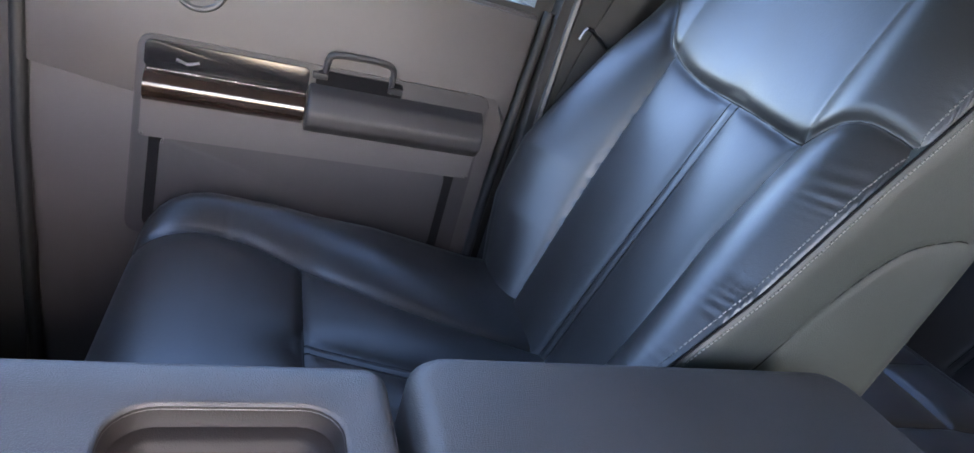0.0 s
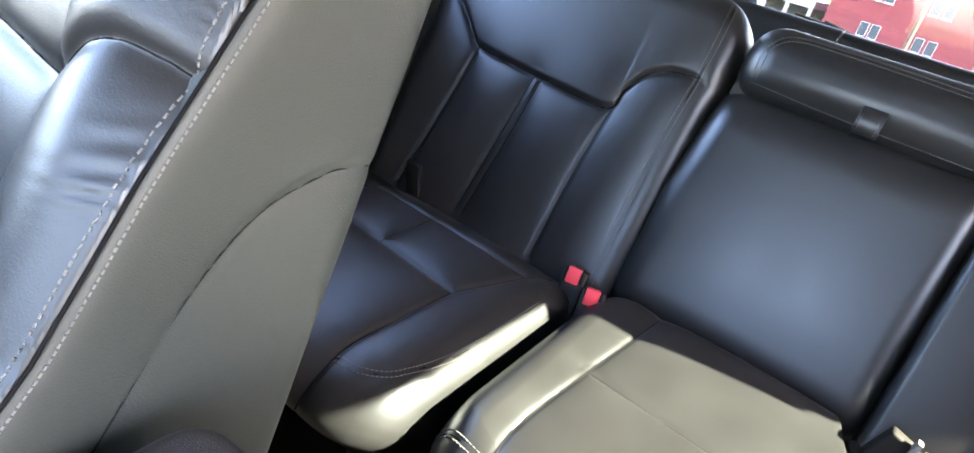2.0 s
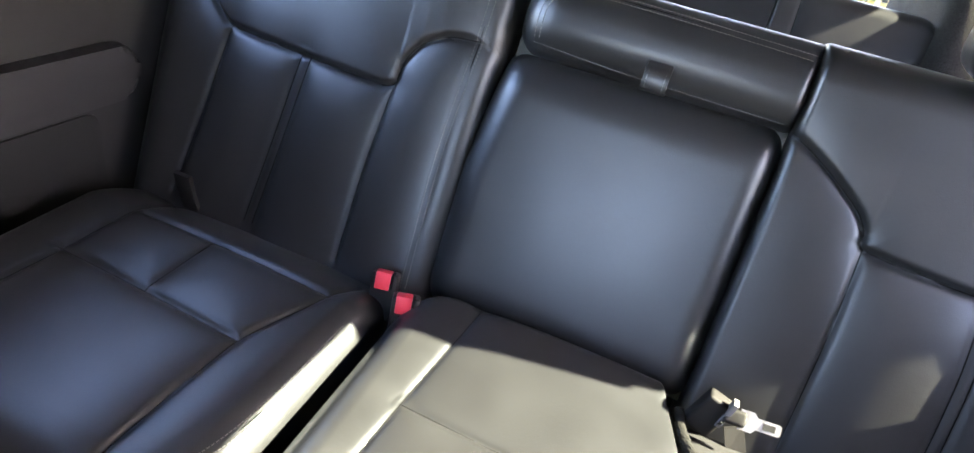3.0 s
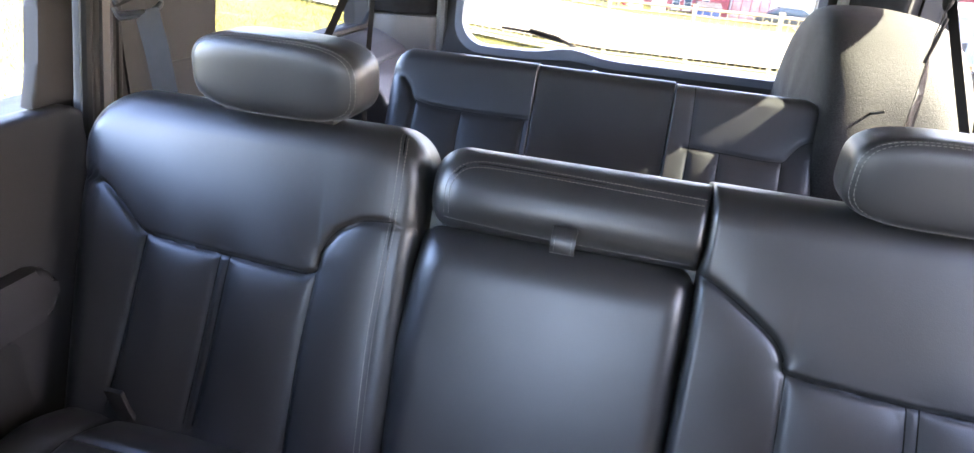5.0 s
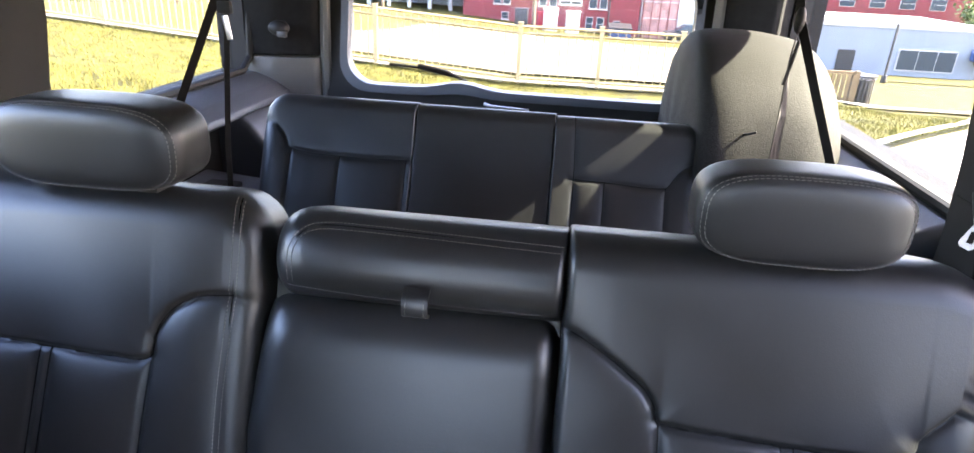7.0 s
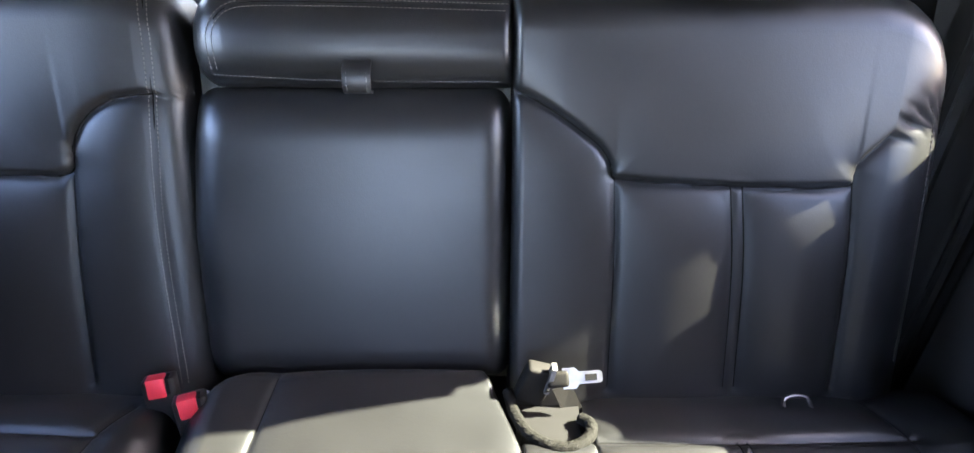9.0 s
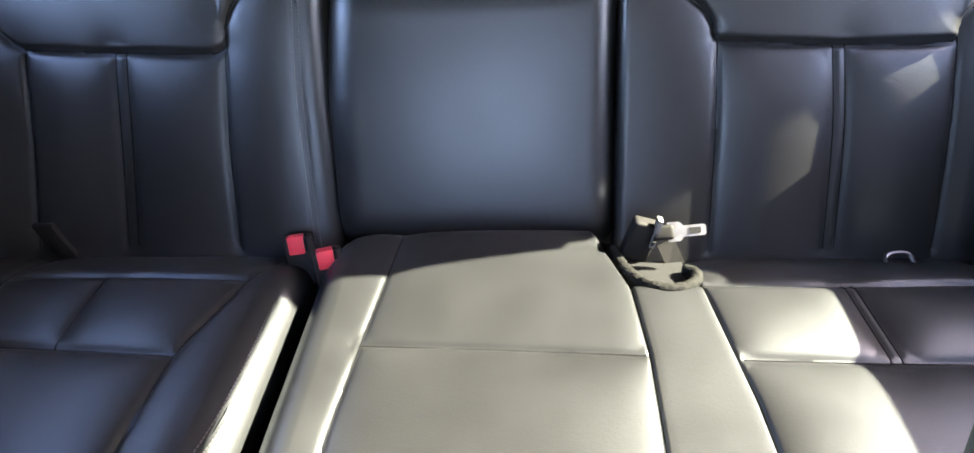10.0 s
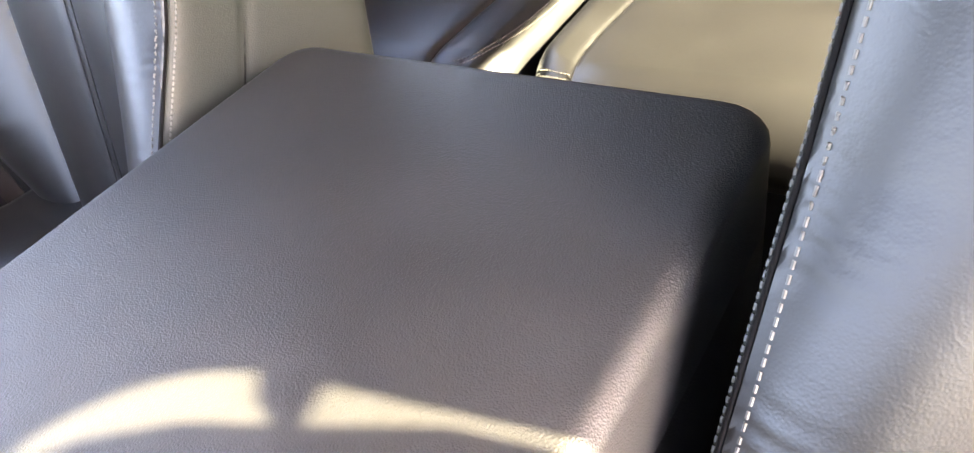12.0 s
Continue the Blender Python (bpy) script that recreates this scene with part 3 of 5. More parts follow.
top = (-0.232, 0.158, -0.40, 0.126, 0.02)
well = (-0.191, 0.12, -0.043, 0.096, 0.03)
part("tray_top", loops([(ring_of(*top), 0.08), (ring_of(*top), 0.018), (ring_of(*top, 0.002), 0.0135), (ring_of(*top, 0.006), 0.0108), (ring_of(*top, 0.011), 0.010), (ring_of(*well), 0.010), (ring_of(*well, 0.002), 0.0108), (ring_of(*well, 0.004), 0.014)]), CONSOLE, con, smooth=True)
part("tray_well", loops([(ring_of(*well, 0.0035), 0.012), (ring_of(*well, 0.005), 0.022), (ring_of(*well, 0.007), 0.0245), (ring_of(*well, 0.015), 0.0255), (ring_of(*well, 0.018), 0.028), (ring_of(*well, 0.021), 0.040), (ring_of(*well, 0.028), 0.044)], True), TRAY_SHADE, con, "tray sunk in the console, darkened for the shade in it", smooth=True)


# ---- second row ----
def y2(v):
    return 1.372 + 0.34 * (v - 0.67)


def place2(u, v, n):
    return u, y2(v) - n * 0.95, v + n * 0.32


def zc(y):
    return 0.412 + 0.05 * (y - 1.0)


def place_c(u, v, n):
    # the front tucks back under the cushion
    return u, v + 0.9 * np.clip(-n - 0.06, 0, 1) * np.clip((0.95 - v) / 0.15, 0, 1), zc(v) + n


def overhang(line):
    """The panel above a seam swells out over it and flattens further up."""
    us, vs = [p[0] for p in line], [p[1] for p in line]
    mid, half = (us[0] + us[-1]) / 2, (us[-1] - us[0]) / 2

    def f(u, v):
        d = v - np.interp(u, us, vs)
        t = np.clip(d / 0.009, 0, 1)
        k = np.clip((1.0 - np.abs(u - mid) / half) / 0.22, 0.25, 1)
        return 0.0065 * k * t * t * (3 - 2 * t) * np.exp(-np.clip(d, 0, 1) / 0.045) - 0.002 * np.exp(-np.clip(-d, 0, 1) / 0.02) * (d < 0)
    return f


# narrow seat
seat4 = thing("single_seat", (-0.53, 1.15, 0.0), "black leather second-row single seat with headrest", "car seat", "second-row seats")
yoke = [(-0.81, 0.752), (-0.78, 0.755), (-0.742, 0.742), (-0.708, 0.715), (-0.681, 0.690), (-0.664, 0.680), (-0.52, 0.672), (-0.39, 0.668), (-0.372, 0.675), (-0.367, 0.705), (-0.345, 0.738), (-0.31, 0.757), (-0.262, 0.763)]
edge = [(-0.268, 0.40), (-0.272, 0.60), (-0.262, 0.78), (-0.262, 0.855), (-0.27, 0.89)]
back4 = Pad(-0.815, -0.225, 0.34, 0.895, place2, roll=(0.06, 0.05, 0.02, 0.05), drop=0.05, corners=(0.12, 0.07, 0, 0),
            seams=[(yoke, 0.009, 0.0052), (edge, 0.004, 0.004), ([(-0.666, 0.68), (-0.685, 0.55), (-0.712, 0.40)], 0.007, 0.005), ([(-0.372, 0.67), (-0.384, 0.55), (-0.39, 0.40)], 0.007, 0.005),
                   ([(-0.532, 0.672), (-0.546, 0.55), (-0.566, 0.40)], 0.004, 0.0055), ([(-0.516, 0.672), (-0.530, 0.55), (-0.550, 0.40)], 0.004, 0.0055)],
            puff=0.009, reach=0.035, back=0.10, step=0.0022, extra=overhang(yoke))
back4.build("backrest", LEATHER, seat4)
back4.stitches(edge, seat4, 0.0052, 0.0042, thick=0.0006, mat=THREAD_DIM)
back4.stitches(edge, seat4, 0.0052, -0.0042, thick=0.0006, mat=THREAD_DIM)
lozenge("headrest", (-0.457, 1.468, 0.943), (0.135, 0.055, 0.058), 0.40, 0.60, LEATHER, seat4, "black leather headrest with double stitching", 0.0, ring=(0.50, 0.66))
for s in (-0.075, 0.075):
    part("headrest_post", tube([(-0.457 + s, 1.47, 0.86), (-0.457 + s, 1.468, 0.93)], 0.006), CHROME, seat4, smooth=True)
    part("post_sleeve", box((-0.457 + s - 0.015, 1.436, 0.884), (-0.457 + s + 0.015, 1.470, 0.894)), DARKSTEEL, seat4, "grey collar of the headrest post", bevel=0.003)
cush4 = Pad(-0.80, -0.262, 0.770, 1.33, place_c, roll=(0.05, 0.05, 0.09, 0.03), drop=0.085, corners=(0.02, 0.13, 0.06, 0.10),
            seams=[([(-0.39, 0.74), (-0.385, 0.80), (-0.388, 0.86), (-0.384, 1.0), (-0.38, 1.05), (-0.345, 1.15), (-0.32, 1.24)], 0.008, 0.005),
                   ([(-0.72, 0.74), (-0.70, 0.9), (-0.69, 1.06), (-0.69, 1.3)], 0.006, 0.005),
                   ([(-0.70, 1.062), (-0.54, 1.056), (-0.384, 1.047)], 0.010, 0.007), ([(-0.68, 1.19), (-0.5, 1.19), (-0.335, 1.18)], 0.010, 0.008),
                   ([(-0.54, 1.056), (-0.54, 1.19)], 0.003, 0.004),
                   ([(-0.385, 0.828), (-0.345, 0.834), (-0.312, 0.862), (-0.291, 0.95), (-0.284, 1.15)], 0.003, 0.003)],
            puff=0.009, reach=0.035, back=0.12, step=0.0022, extra=lambda u, v: -0.075 * np.clip((v - 1.175) / 0.14, 0, 1) ** 1.4)
cush4.build("cushion", LEATHER, seat4)
row = [(-0.383, 0.828), (-0.345, 0.834), (-0.312, 0.862), (-0.291, 0.95), (-0.284, 1.15)]
cush4.stitches(row, seat4, 0.0058, 0.0035)
cush4.stitches(row, seat4, 0.0058, -0.0045)

# wide seat: outer back, middle back with fold-down armrest, cushions
seat6 = thing("rear_bench", (0.25, 1.15, 0.0), "black leather second-row wide seat with fold-down armrest", "car seat", "second-row seats")
yoke = [(0.17, 0.768), (0.195, 0.757), (0.222, 0.742), (0.25, 0.724), (0.278, 0.703), (0.292, 0.683), (0.297, 0.665), (0.45, 0.655), (0.595, 0.655), (0.600, 0.680), (0.634, 0.714), (0.66, 0.735), (0.70, 0.752)]
back6 = Pad(0.17, 0.722, 0.34, 0.885, place2, roll=(0.012, 0.085, 0.02, 0.05), drop=0.055, corners=(0.005, 0.13, 0, 0),
            seams=[(yoke, 0.009, 0.0052), ([(0.298, 0.665), (0.303, 0.55), (0.303, 0.39)], 0.007, 0.005), ([(0.599, 0.66), (0.608, 0.55), (0.61, 0.39)], 0.007, 0.005),
                   ([(0.445, 0.655), (0.457, 0.55), (0.462, 0.39)], 0.004, 0.0055), ([(0.460, 0.655), (0.472, 0.55), (0.477, 0.39)], 0.004, 0.0055)],
            puff=0.009, reach=0.035, back=0.10, step=0.0022, extra=overhang(yoke))
back6.build("backrest", LEATHER, seat6)
back6.stitches([(0.700, 0.42), (0.700, 0.60), (0.692, 0.76)], seat6, 0.0065, mat=THREAD_DIM)
lozenge("headrest", (0.432, 1.459, 0.924), (0.122, 0.046, 0.057), 0.40, 0.60, LEATHER, seat6, "black leather headrest with double stitching", 0.0, ring=(0.50, 0.66))
for s in (-0.07, 0.07):
    part("headrest_post", tube([(0.433 + s, 1.47, 0.85), (0.433 + s, 1.468, 0.91)], 0.006), CHROME, seat6, smooth=True)
    part("post_sleeve", box((0.433 + s - 0.015, 1.436, 0.872), (0.433 + s + 0.015, 1.470, 0.882)), DARKSTEEL, seat6, "grey collar of the headrest post", bevel=0.003)
# middle back behind the armrest, and its roll on top
mid = Pad(-0.222, 0.169, 0.765, 0.881, place2, roll=(0.05, 0.012, 0.045, 0.05), drop=0.05, corners=(0.05, 0.0, 0.04, 0), seams=[([(-0.185, 0.795), (-0.185, 0.832), (-0.165, 0.856), (-0.12, 0.862), (0.166, 0.857)], 0.004, 0.003)], puff=0.004, reach=0.03, back=0.10, step=0.004, crown=0.012)
mid.build("middle_roll", LEATHER, seat6, "padded leather roll above the armrest")
row = [(-0.186, 0.79), (-0.185, 0.832), (-0.165, 0.856), (-0.12, 0.862), (0.166, 0.857)]
mid.stitches(row, seat6, 0.0052, 0.0038, thick=0.0006, mat=THREAD_DIM)
mid.stitches(row, seat6, 0.0052, -0.0038, thick=0.0006, mat=THREAD_DIM)
mid.stitches([(-0.19, 0.784), (-0.05, 0.778), (0.16, 0.776)], seat6, 0.0052, thick=0.0006, mat=THREAD)
part("middle_back", prism([(y2(0.38) + 0.035, 0.38), (y2(0.80) + 0.035, 0.80), (y2(0.80) + 0.11, 0.80), (y2(0.38) + 0.11, 0.38)], 0, -0.215, 0.168), LEATHER_SIDE, seat6)
arm = Pad(lambda v: -0.246 + 0.02 * np.clip((v - 0.6) / 0.15, 0, 1), 0.172, 0.392, 0.772, lambda u, v, n: (u, y2(v) - n * 0.95 - 0.004, v + n * 0.32), roll=(0.05, 0.035, 0.06, 0.06), drop=0.05, corners=(0.03, 0.03, 0.02, 0.02), puff=0, back=0.055, step=0.008, crown=0.005)
arm.build("armrest", LEATHER, seat6, "folded-up leather armrest")
loop = smooth_line([(y2(0.795) - 0.018, 0.806), (y2(0.79) - 0.028, 0.800), (y2(0.782) - 0.031, 0.789), (y2(0.77) - 0.026, 0.777), (y2(0.762) - 0.010, 0.770)], 0.003)
strap = part("pull_strap", strip([(-0.012, y, z) for y, z in loop], 0.033, 0.004, (1, 0, 0)), LEATHER, seat6, "leather pull strap of the armrest", bevel=0.001)
for s_ in (-0.0115, 0.0115):
    bm = bmesh.new()
    for k in range(0, len(loop) - 2, 3):
        tube([(-0.012 + s_, y - 0.0022, z - 0.0005) for y, z in loop[k:k + 3]], 0.0007, bm, 5)
    tagged(part("stitching", bm, THREAD, seat6, "", True), "light grey thread stitching", kind="stuff")
def strip_edge(v):
    return np.interp(v, [0.74, 0.826, 0.987, 1.168, 1.3], [0.299, 0.299, 0.290, 0.268, 0.258])


cush_m = Pad(lambda v: -0.252 + 0.0 * v, lambda v: np.interp(v, [0.74, 0.82, 0.95, 1.05, 1.16, 1.24, 1.29], [0.180, 0.183, 0.186, 0.187, 0.178, 0.150, 0.13]), 0.784, 1.29, place_c, roll=(0.055, 0.005, 0.075, 0.03), drop=0.085, corners=(0.11, 0.0, 0.125, 0),
             seams=[([(-0.14, 0.74), (-0.152, 0.82), (-0.164, 0.9), (-0.154, 1.06), (-0.143, 1.18), (-0.135, 1.27)], 0.005, 0.004),
                    ([(-0.155, 1.062), (0.02, 1.056), (0.187, 1.049)], 0.005, 0.005),
                    ([(-0.25, 0.870), (-0.20, 0.848), (-0.154, 0.838)], 0.003, 0.003), ([(0.180, 0.75), (0.183, 0.82), (0.186, 0.95), (0.187, 1.05), (0.178, 1.16), (0.150, 1.24)], 0.002, 0.006)],
             puff=0.010, reach=0.035, back=0.12, step=0.0022)
cush_m.build("middle_cushion", LEATHER, seat6)
row = [(-0.25, 0.870), (-0.20, 0.848), (-0.156, 0.838)]
cush_m.stitches(row, seat6, 0.0065, 0.0035, thick=0.0010)
cush_m.stitches(row, seat6, 0.0065, -0.004, thick=0.0010)
cush_s = Pad(lambda v: np.interp(v, [0.74, 0.82, 0.95, 1.05, 1.16], [0.180, 0.183, 0.186, 0.187, 0.180]), strip_edge, 0.784, 1.175, place_c, roll=(0.005, 0.005, 0.055, 0.02), drop=0.075, puff=0, back=0.12, step=0.008, extra=lambda u, v: 0.0005 + 0 * u)
cush_s.build("cushion_strip", LEATHER, seat6)
cush_o = Pad(strip_edge, 0.78, 0.784, 1.30, place_c, roll=(0.005, 0.05, 0.055, 0.03), drop=0.075, corners=(0, 0.02, 0, 0.06),
             seams=[([(0.299, 0.75), (0.299, 0.826), (0.290, 0.987), (0.268, 1.168), (0.258, 1.30)], 0.002, 0.006), ([(0.29, 1.044), (0.45, 1.04), (0.66, 1.04)], 0.007, 0.007), ([(0.27, 1.17), (0.45, 1.165), (0.66, 1.17)], 0.010, 0.008),
                    ([(0.448, 1.04), (0.44, 1.17)], 0.004, 0.004), ([(0.460, 1.04), (0.452, 1.17)], 0.004, 0.004), ([(0.67, 0.75), (0.66, 0.95), (0.65, 1.25)], 0.007, 0.005)],
             puff=0.011, reach=0.03, back=0.12, step=0.0022, extra=lambda u, v: -0.075 * np.clip((v - 1.155) / 0.14, 0, 1) ** 1.4)
cush_o.build("outer_cushion", LEATHER, seat6)
for sx, st in ((-0.43, seat4), (-0.72, seat4), (-0.16, seat6), (0.30, seat6), (0.6, seat6)):
    for y in (0.96, 1.22):
        leg = part("seat_leg", box((sx - 0.015, y, 0.0), (sx + 0.015, y + 0.035, 0.31)), GREYTRIM, st, bevel=0.004)
        part("foot", box((sx - 0.035, y - 0.03, 0.0), (sx + 0.035, y + 0.075, 0.022)), GREYTRIM, leg, bevel=0.005)

# ---- third row ----
def y3(v):
    return 2.16 + 0.45 * (v - 0.76)


def place3(u, v, n):
    return u, y3(v) - n * 0.95, v + n * 0.3


bench = thing("third_row_bench", (-0.05, 2.1, 0.0), "black leather third-row bench in three sections", "car seat")
P3 = dict(puff=0.005, reach=0.03, back=0.09, step=0.003)
b = Pad(-0.582, -0.2015, 0.42, 0.868, place3, roll=(0.04, 0.004, 0.02, 0.03), drop=0.035, corners=(0.06, 0, 0, 0),
        seams=[([(-0.58, 0.80), (-0.55, 0.80), (-0.52, 0.775), (-0.50, 0.744), (-0.37, 0.734), (-0.205, 0.736)], 0.008, 0.006), ([(-0.50, 0.744), (-0.505, 0.6), (-0.51, 0.44)], 0.006, 0.005), ([(-0.378, 0.734), (-0.385, 0.44)], 0.005, 0.005), ([(-0.215, 0.736), (-0.217, 0.44)], 0.005, 0.005)], **P3)
b.build("side_backrest", LEATHER, bench)
b = Pad(-0.1995, 0.129, 0.42, 0.866, place3, roll=(0.004, 0.004, 0.02, 0.03), drop=0.035, puff=0, back=0.09, step=0.008)
b.build("middle_backrest", LEATHER, bench)
b = Pad(0.131, 0.476, 0.42, 0.862, place3, roll=(0.004, 0.04, 0.02, 0.03), drop=0.035, corners=(0, 0.06, 0, 0),
        seams=[([(0.17, 0.726), (0.25, 0.724), (0.39, 0.722), (0.41, 0.745), (0.43, 0.765), (0.475, 0.78)], 0.006, 0.006), ([(0.175, 0.86), (0.182, 0.724), (0.185, 0.44)], 0.003, 0.005), ([(0.253, 0.724), (0.256, 0.44)], 0.003, 0.005), ([(0.391, 0.722), (0.398, 0.44)], 0.004, 0.005)], **P3)
b.build("side_backrest", LEATHER, bench)
for lo, hi in ((-0.58, -0.2), (-0.2, 0.13), (0.13, 0.475)):
    c = Pad(lo + 0.001, hi - 0.001, 1.66, 2.12, lambda u, v, n: (u, v, 0.40 + n), roll=(0.02, 0.02, 0.06, 0.02), drop=0.05, puff=0, back=0.12, step=0.02)
    c.build("cushion", LEATHER, bench)
part("bench_base", box((-0.54, 1.74, 0.0), (0.44, 2.14, 0.31)), PLASTIC, bench, bevel=0.01)
part("rear_frame", prism([(2.12, 0.30), (2.20, 0.30), (2.30, 0.80), (2.26, 0.80)], 0, -0.55, 0.45), CARPET, bench)


# ---- passenger door ----
door = thing("front_door", (-0.89, 0.07, 0.05), "grey moulded front passenger door panel", "car door")
XD = -0.888
part("door_skin", prism([(-0.282, 0.03), (0.40, 0.03), (0.405, 0.5), (0.418, 0.79), (-0.29, 0.79)], 0, -0.898, XD), DOORSKIN, door, bevel=0.004)
part("upper_skin", prism([(-0.288, 0.558), (-0.15, 0.540), (-0.15, 0.634), (0.385, 0.648), (0.408, 0.60), (0.415, 0.785), (-0.29, 0.785)], 0, XD - 0.004, XD + 0.008), DOORSKIN, door, bevel=0.004)
part("door_seal", tube([(-0.885, -0.262, 0.03), (-0.885, -0.275, 0.2), (-0.885, -0.292, 0.45), (-0.885, -0.30, 0.8)], 0.011, sides=10), RUBBER, door, "black rubber door seal", smooth=True)
part("rear_door_seal", tube([(-0.885, 0.408, 0.03), (-0.885, 0.414, 0.5), (-0.885, 0.432, 0.8)], 0.009, sides=10), RUBBER, door, smooth=True)


def rounded(y0, z0, y1, z1, r, skew=0.0, k=5):
    """A rounded outline in y, z; skew tips its upper and lower edges."""
    pts = []
    for cy, cz, a0 in ((y1 - r, z1 - r, 0), (y0 + r, z1 - r, 90), (y0 + r, z0 + r, 180), (y1 - r, z0 + r, 270)):
        for q in range(k + 1):
            a = radians(a0 + 90 * q / k)
            y, z = cy + r * math.cos(a), cz + r * math.sin(a)
            pts.append((y, z + skew * (y - y0)))
    return pts


part("panel_surround", prism(rounded(-0.152, 0.318, 0.374, 0.630, 0.02, 0.03), 0, XD, XD + 0.012), DOORGREY, door, bevel=0.003)
# black raised plate paints in the shade of the gap round the panel
part("pocket_gap_shade", prism(rounded(-0.128, 0.328, 0.345, 0.497, 0.018, 0.04), 0, XD + 0.008, XD + 0.0135), SEAM_GAP, door, bevel=0.002)
part("pocket_panel", prism(rounded(-0.112, 0.345, 0.328, 0.486, 0.012, 0.04), 0, XD + 0.010, XD + 0.019), DOORGREY, door, bevel=0.004)
part("pocket_lip", prism(rounded(-0.140, 0.484, 0.365, 0.545, 0.006, 0.04), 0, XD + 0.006, XD + 0.026), DOORSKIN, door, bevel=0.005)
# armrest: a padded ledge that leans out, with a flat top
bm = prism([(XD + 0.006, 0.540), (XD + 0.034, 0.538), (XD + 0.050, 0.552), (XD + 0.052, 0.572), (XD + 0.036, 0.598), (XD + 0.014, 0.610), (XD + 0.006, 0.610)], 1, 0.084, 0.366)
for v in bm.verts:
    v.co.z += 0.03 * (v.co.y - 0.084)
part("armrest", bm, DOORGREY, door, bevel=0.006, segments=3)
# black plate again, its colour standing for shade behind the handle
part("handle_recess_shade", prism(rounded(0.092, 0.606, 0.226, 0.632, 0.008, 0.03), 0, XD + 0.009, XD + 0.0145), SEAM_GAP, door, bevel=0.002)
part("switch_plate", prism(rounded(-0.142, 0.584, 0.082, 0.624, 0.008, 0.03), 0, XD + 0.008, XD + 0.016), GLOSSBLACK, door, bevel=0.002)
bm = bmesh.new()
prof = [(XD + 0.010 + 0.034 * math.sin(a), 0.562 - 0.026 * math.cos(a)) for a in np.linspace(0.05, math.pi - 0.05, 13)]
rings = [[bm.verts.new((x, y, z + 0.035 * (y + 0.138))) for x, z in prof] for y in (-0.138, -0.13, 0.07, 0.0805)]
for a, b in zip(rings, rings[1:]):
    for k in range(len(prof) - 1):
        bm.faces.new((a[k], a[k + 1], b[k + 1], b[k]))
bm.faces.new(rings[0])
bm.faces.new(rings[-1])
trim = part("trim_strip", bm, WOOD, door, "glossy dark wood-look trim strip", smooth=True)
part("chrome_line", tube([(XD + 0.030, y, 0.586 + 0.035 * (y + 0.138)) for y in (-0.135, -0.05, 0.079)], 0.0018), CHROME, trim, smooth=True)
part("pull_handle", tube(smooth_line([(XD + 0.012, 0.104, 0.628), (XD + 0.016, 0.107, 0.655), (XD + 0.018, 0.125, 0.661), (XD + 0.018, 0.19, 0.663), (XD + 0.016, 0.204, 0.656), (XD + 0.012, 0.206, 0.628)], 0.008), 0.005, sides=8), DOORGREY, door, "dark release handle", smooth=True)
for y in (0.097, 0.214):
    part("handle_foot", box((XD + 0.008, y - 0.012, 0.618), (XD + 0.02, y + 0.012, 0.628)), RUBBER, door, bevel=0.003)
part("lock_switch", tube([(XD + 0.021, -0.10, 0.604), (XD + 0.023, -0.085, 0.600), (XD + 0.021, -0.07, 0.605)], 0.0022), DARKSTEEL, door, smooth=True)
bm = bmesh.new()
for k in range(40):
    a0, a1 = 2 * math.pi * k / 40, 2 * math.pi * (k + 1) / 40
    q = []
    for r, h in ((0.030, 0.009), (0.033, 0.012), (0.036, 0.012), (0.039, 0.009)):
        q.append([bm.verts.new((XD + h, -0.082 + r * math.cos(a), 0.712 + r * math.sin(a))) for a in (a0, a1)])
    for u, v in zip(q, q[1:]):
        bm.faces.new((u[0], u[1], v[1], v[0]))
bmesh.ops.remove_doubles(bm, verts=bm.verts[:], dist=1e-5)
part("tweeter_ring", bm, PLASTIC, door, smooth=True)

# pillar between the doors, with the front belt
pil = thing("door_pillar", (-0.87, 0.5, 0.0), "dark grey trim of the pillar between the doors", "pillar")
part("pillar_trim", prism([(0.435, 0.0), (0.69, 0.0), (0.71, 1.3), (0.47, 1.3), (0.44, 0.8)], 0, -0.90, -0.865), TRIM, pil, bevel=0.012)
part("pillar_rib", tube([(-0.862, 0.452, 0.05), (-0.862, 0.462, 0.78), (-0.862, 0.485, 1.25)], 0.007), GREYTRIM, pil, smooth=True)
belt = thing("front_seat_belt", (-0.85, 0.53, 0.3), "grey front seat belt with a metal guide", "seat belt", "seat belts")
part("webbing", strip([(-0.845, 0.47, 0.55), (-0.85, 0.515, 0.76), (-0.853, 0.56, 0.90), (-0.855, 0.60, 1.10)], 0.046, 0.002, (0.1, 1, -0.3)), WEB_GREY, belt)
part("belt_guide", tube(smooth_line([(-0.843, 0.478, 0.775), (-0.840, 0.484, 0.795), (-0.842, 0.50, 0.790), (-0.842, 0.535, 0.765), (-0.842, 0.545, 0.75)], 0.006), 0.003), DARKSTEEL, belt, smooth=True)


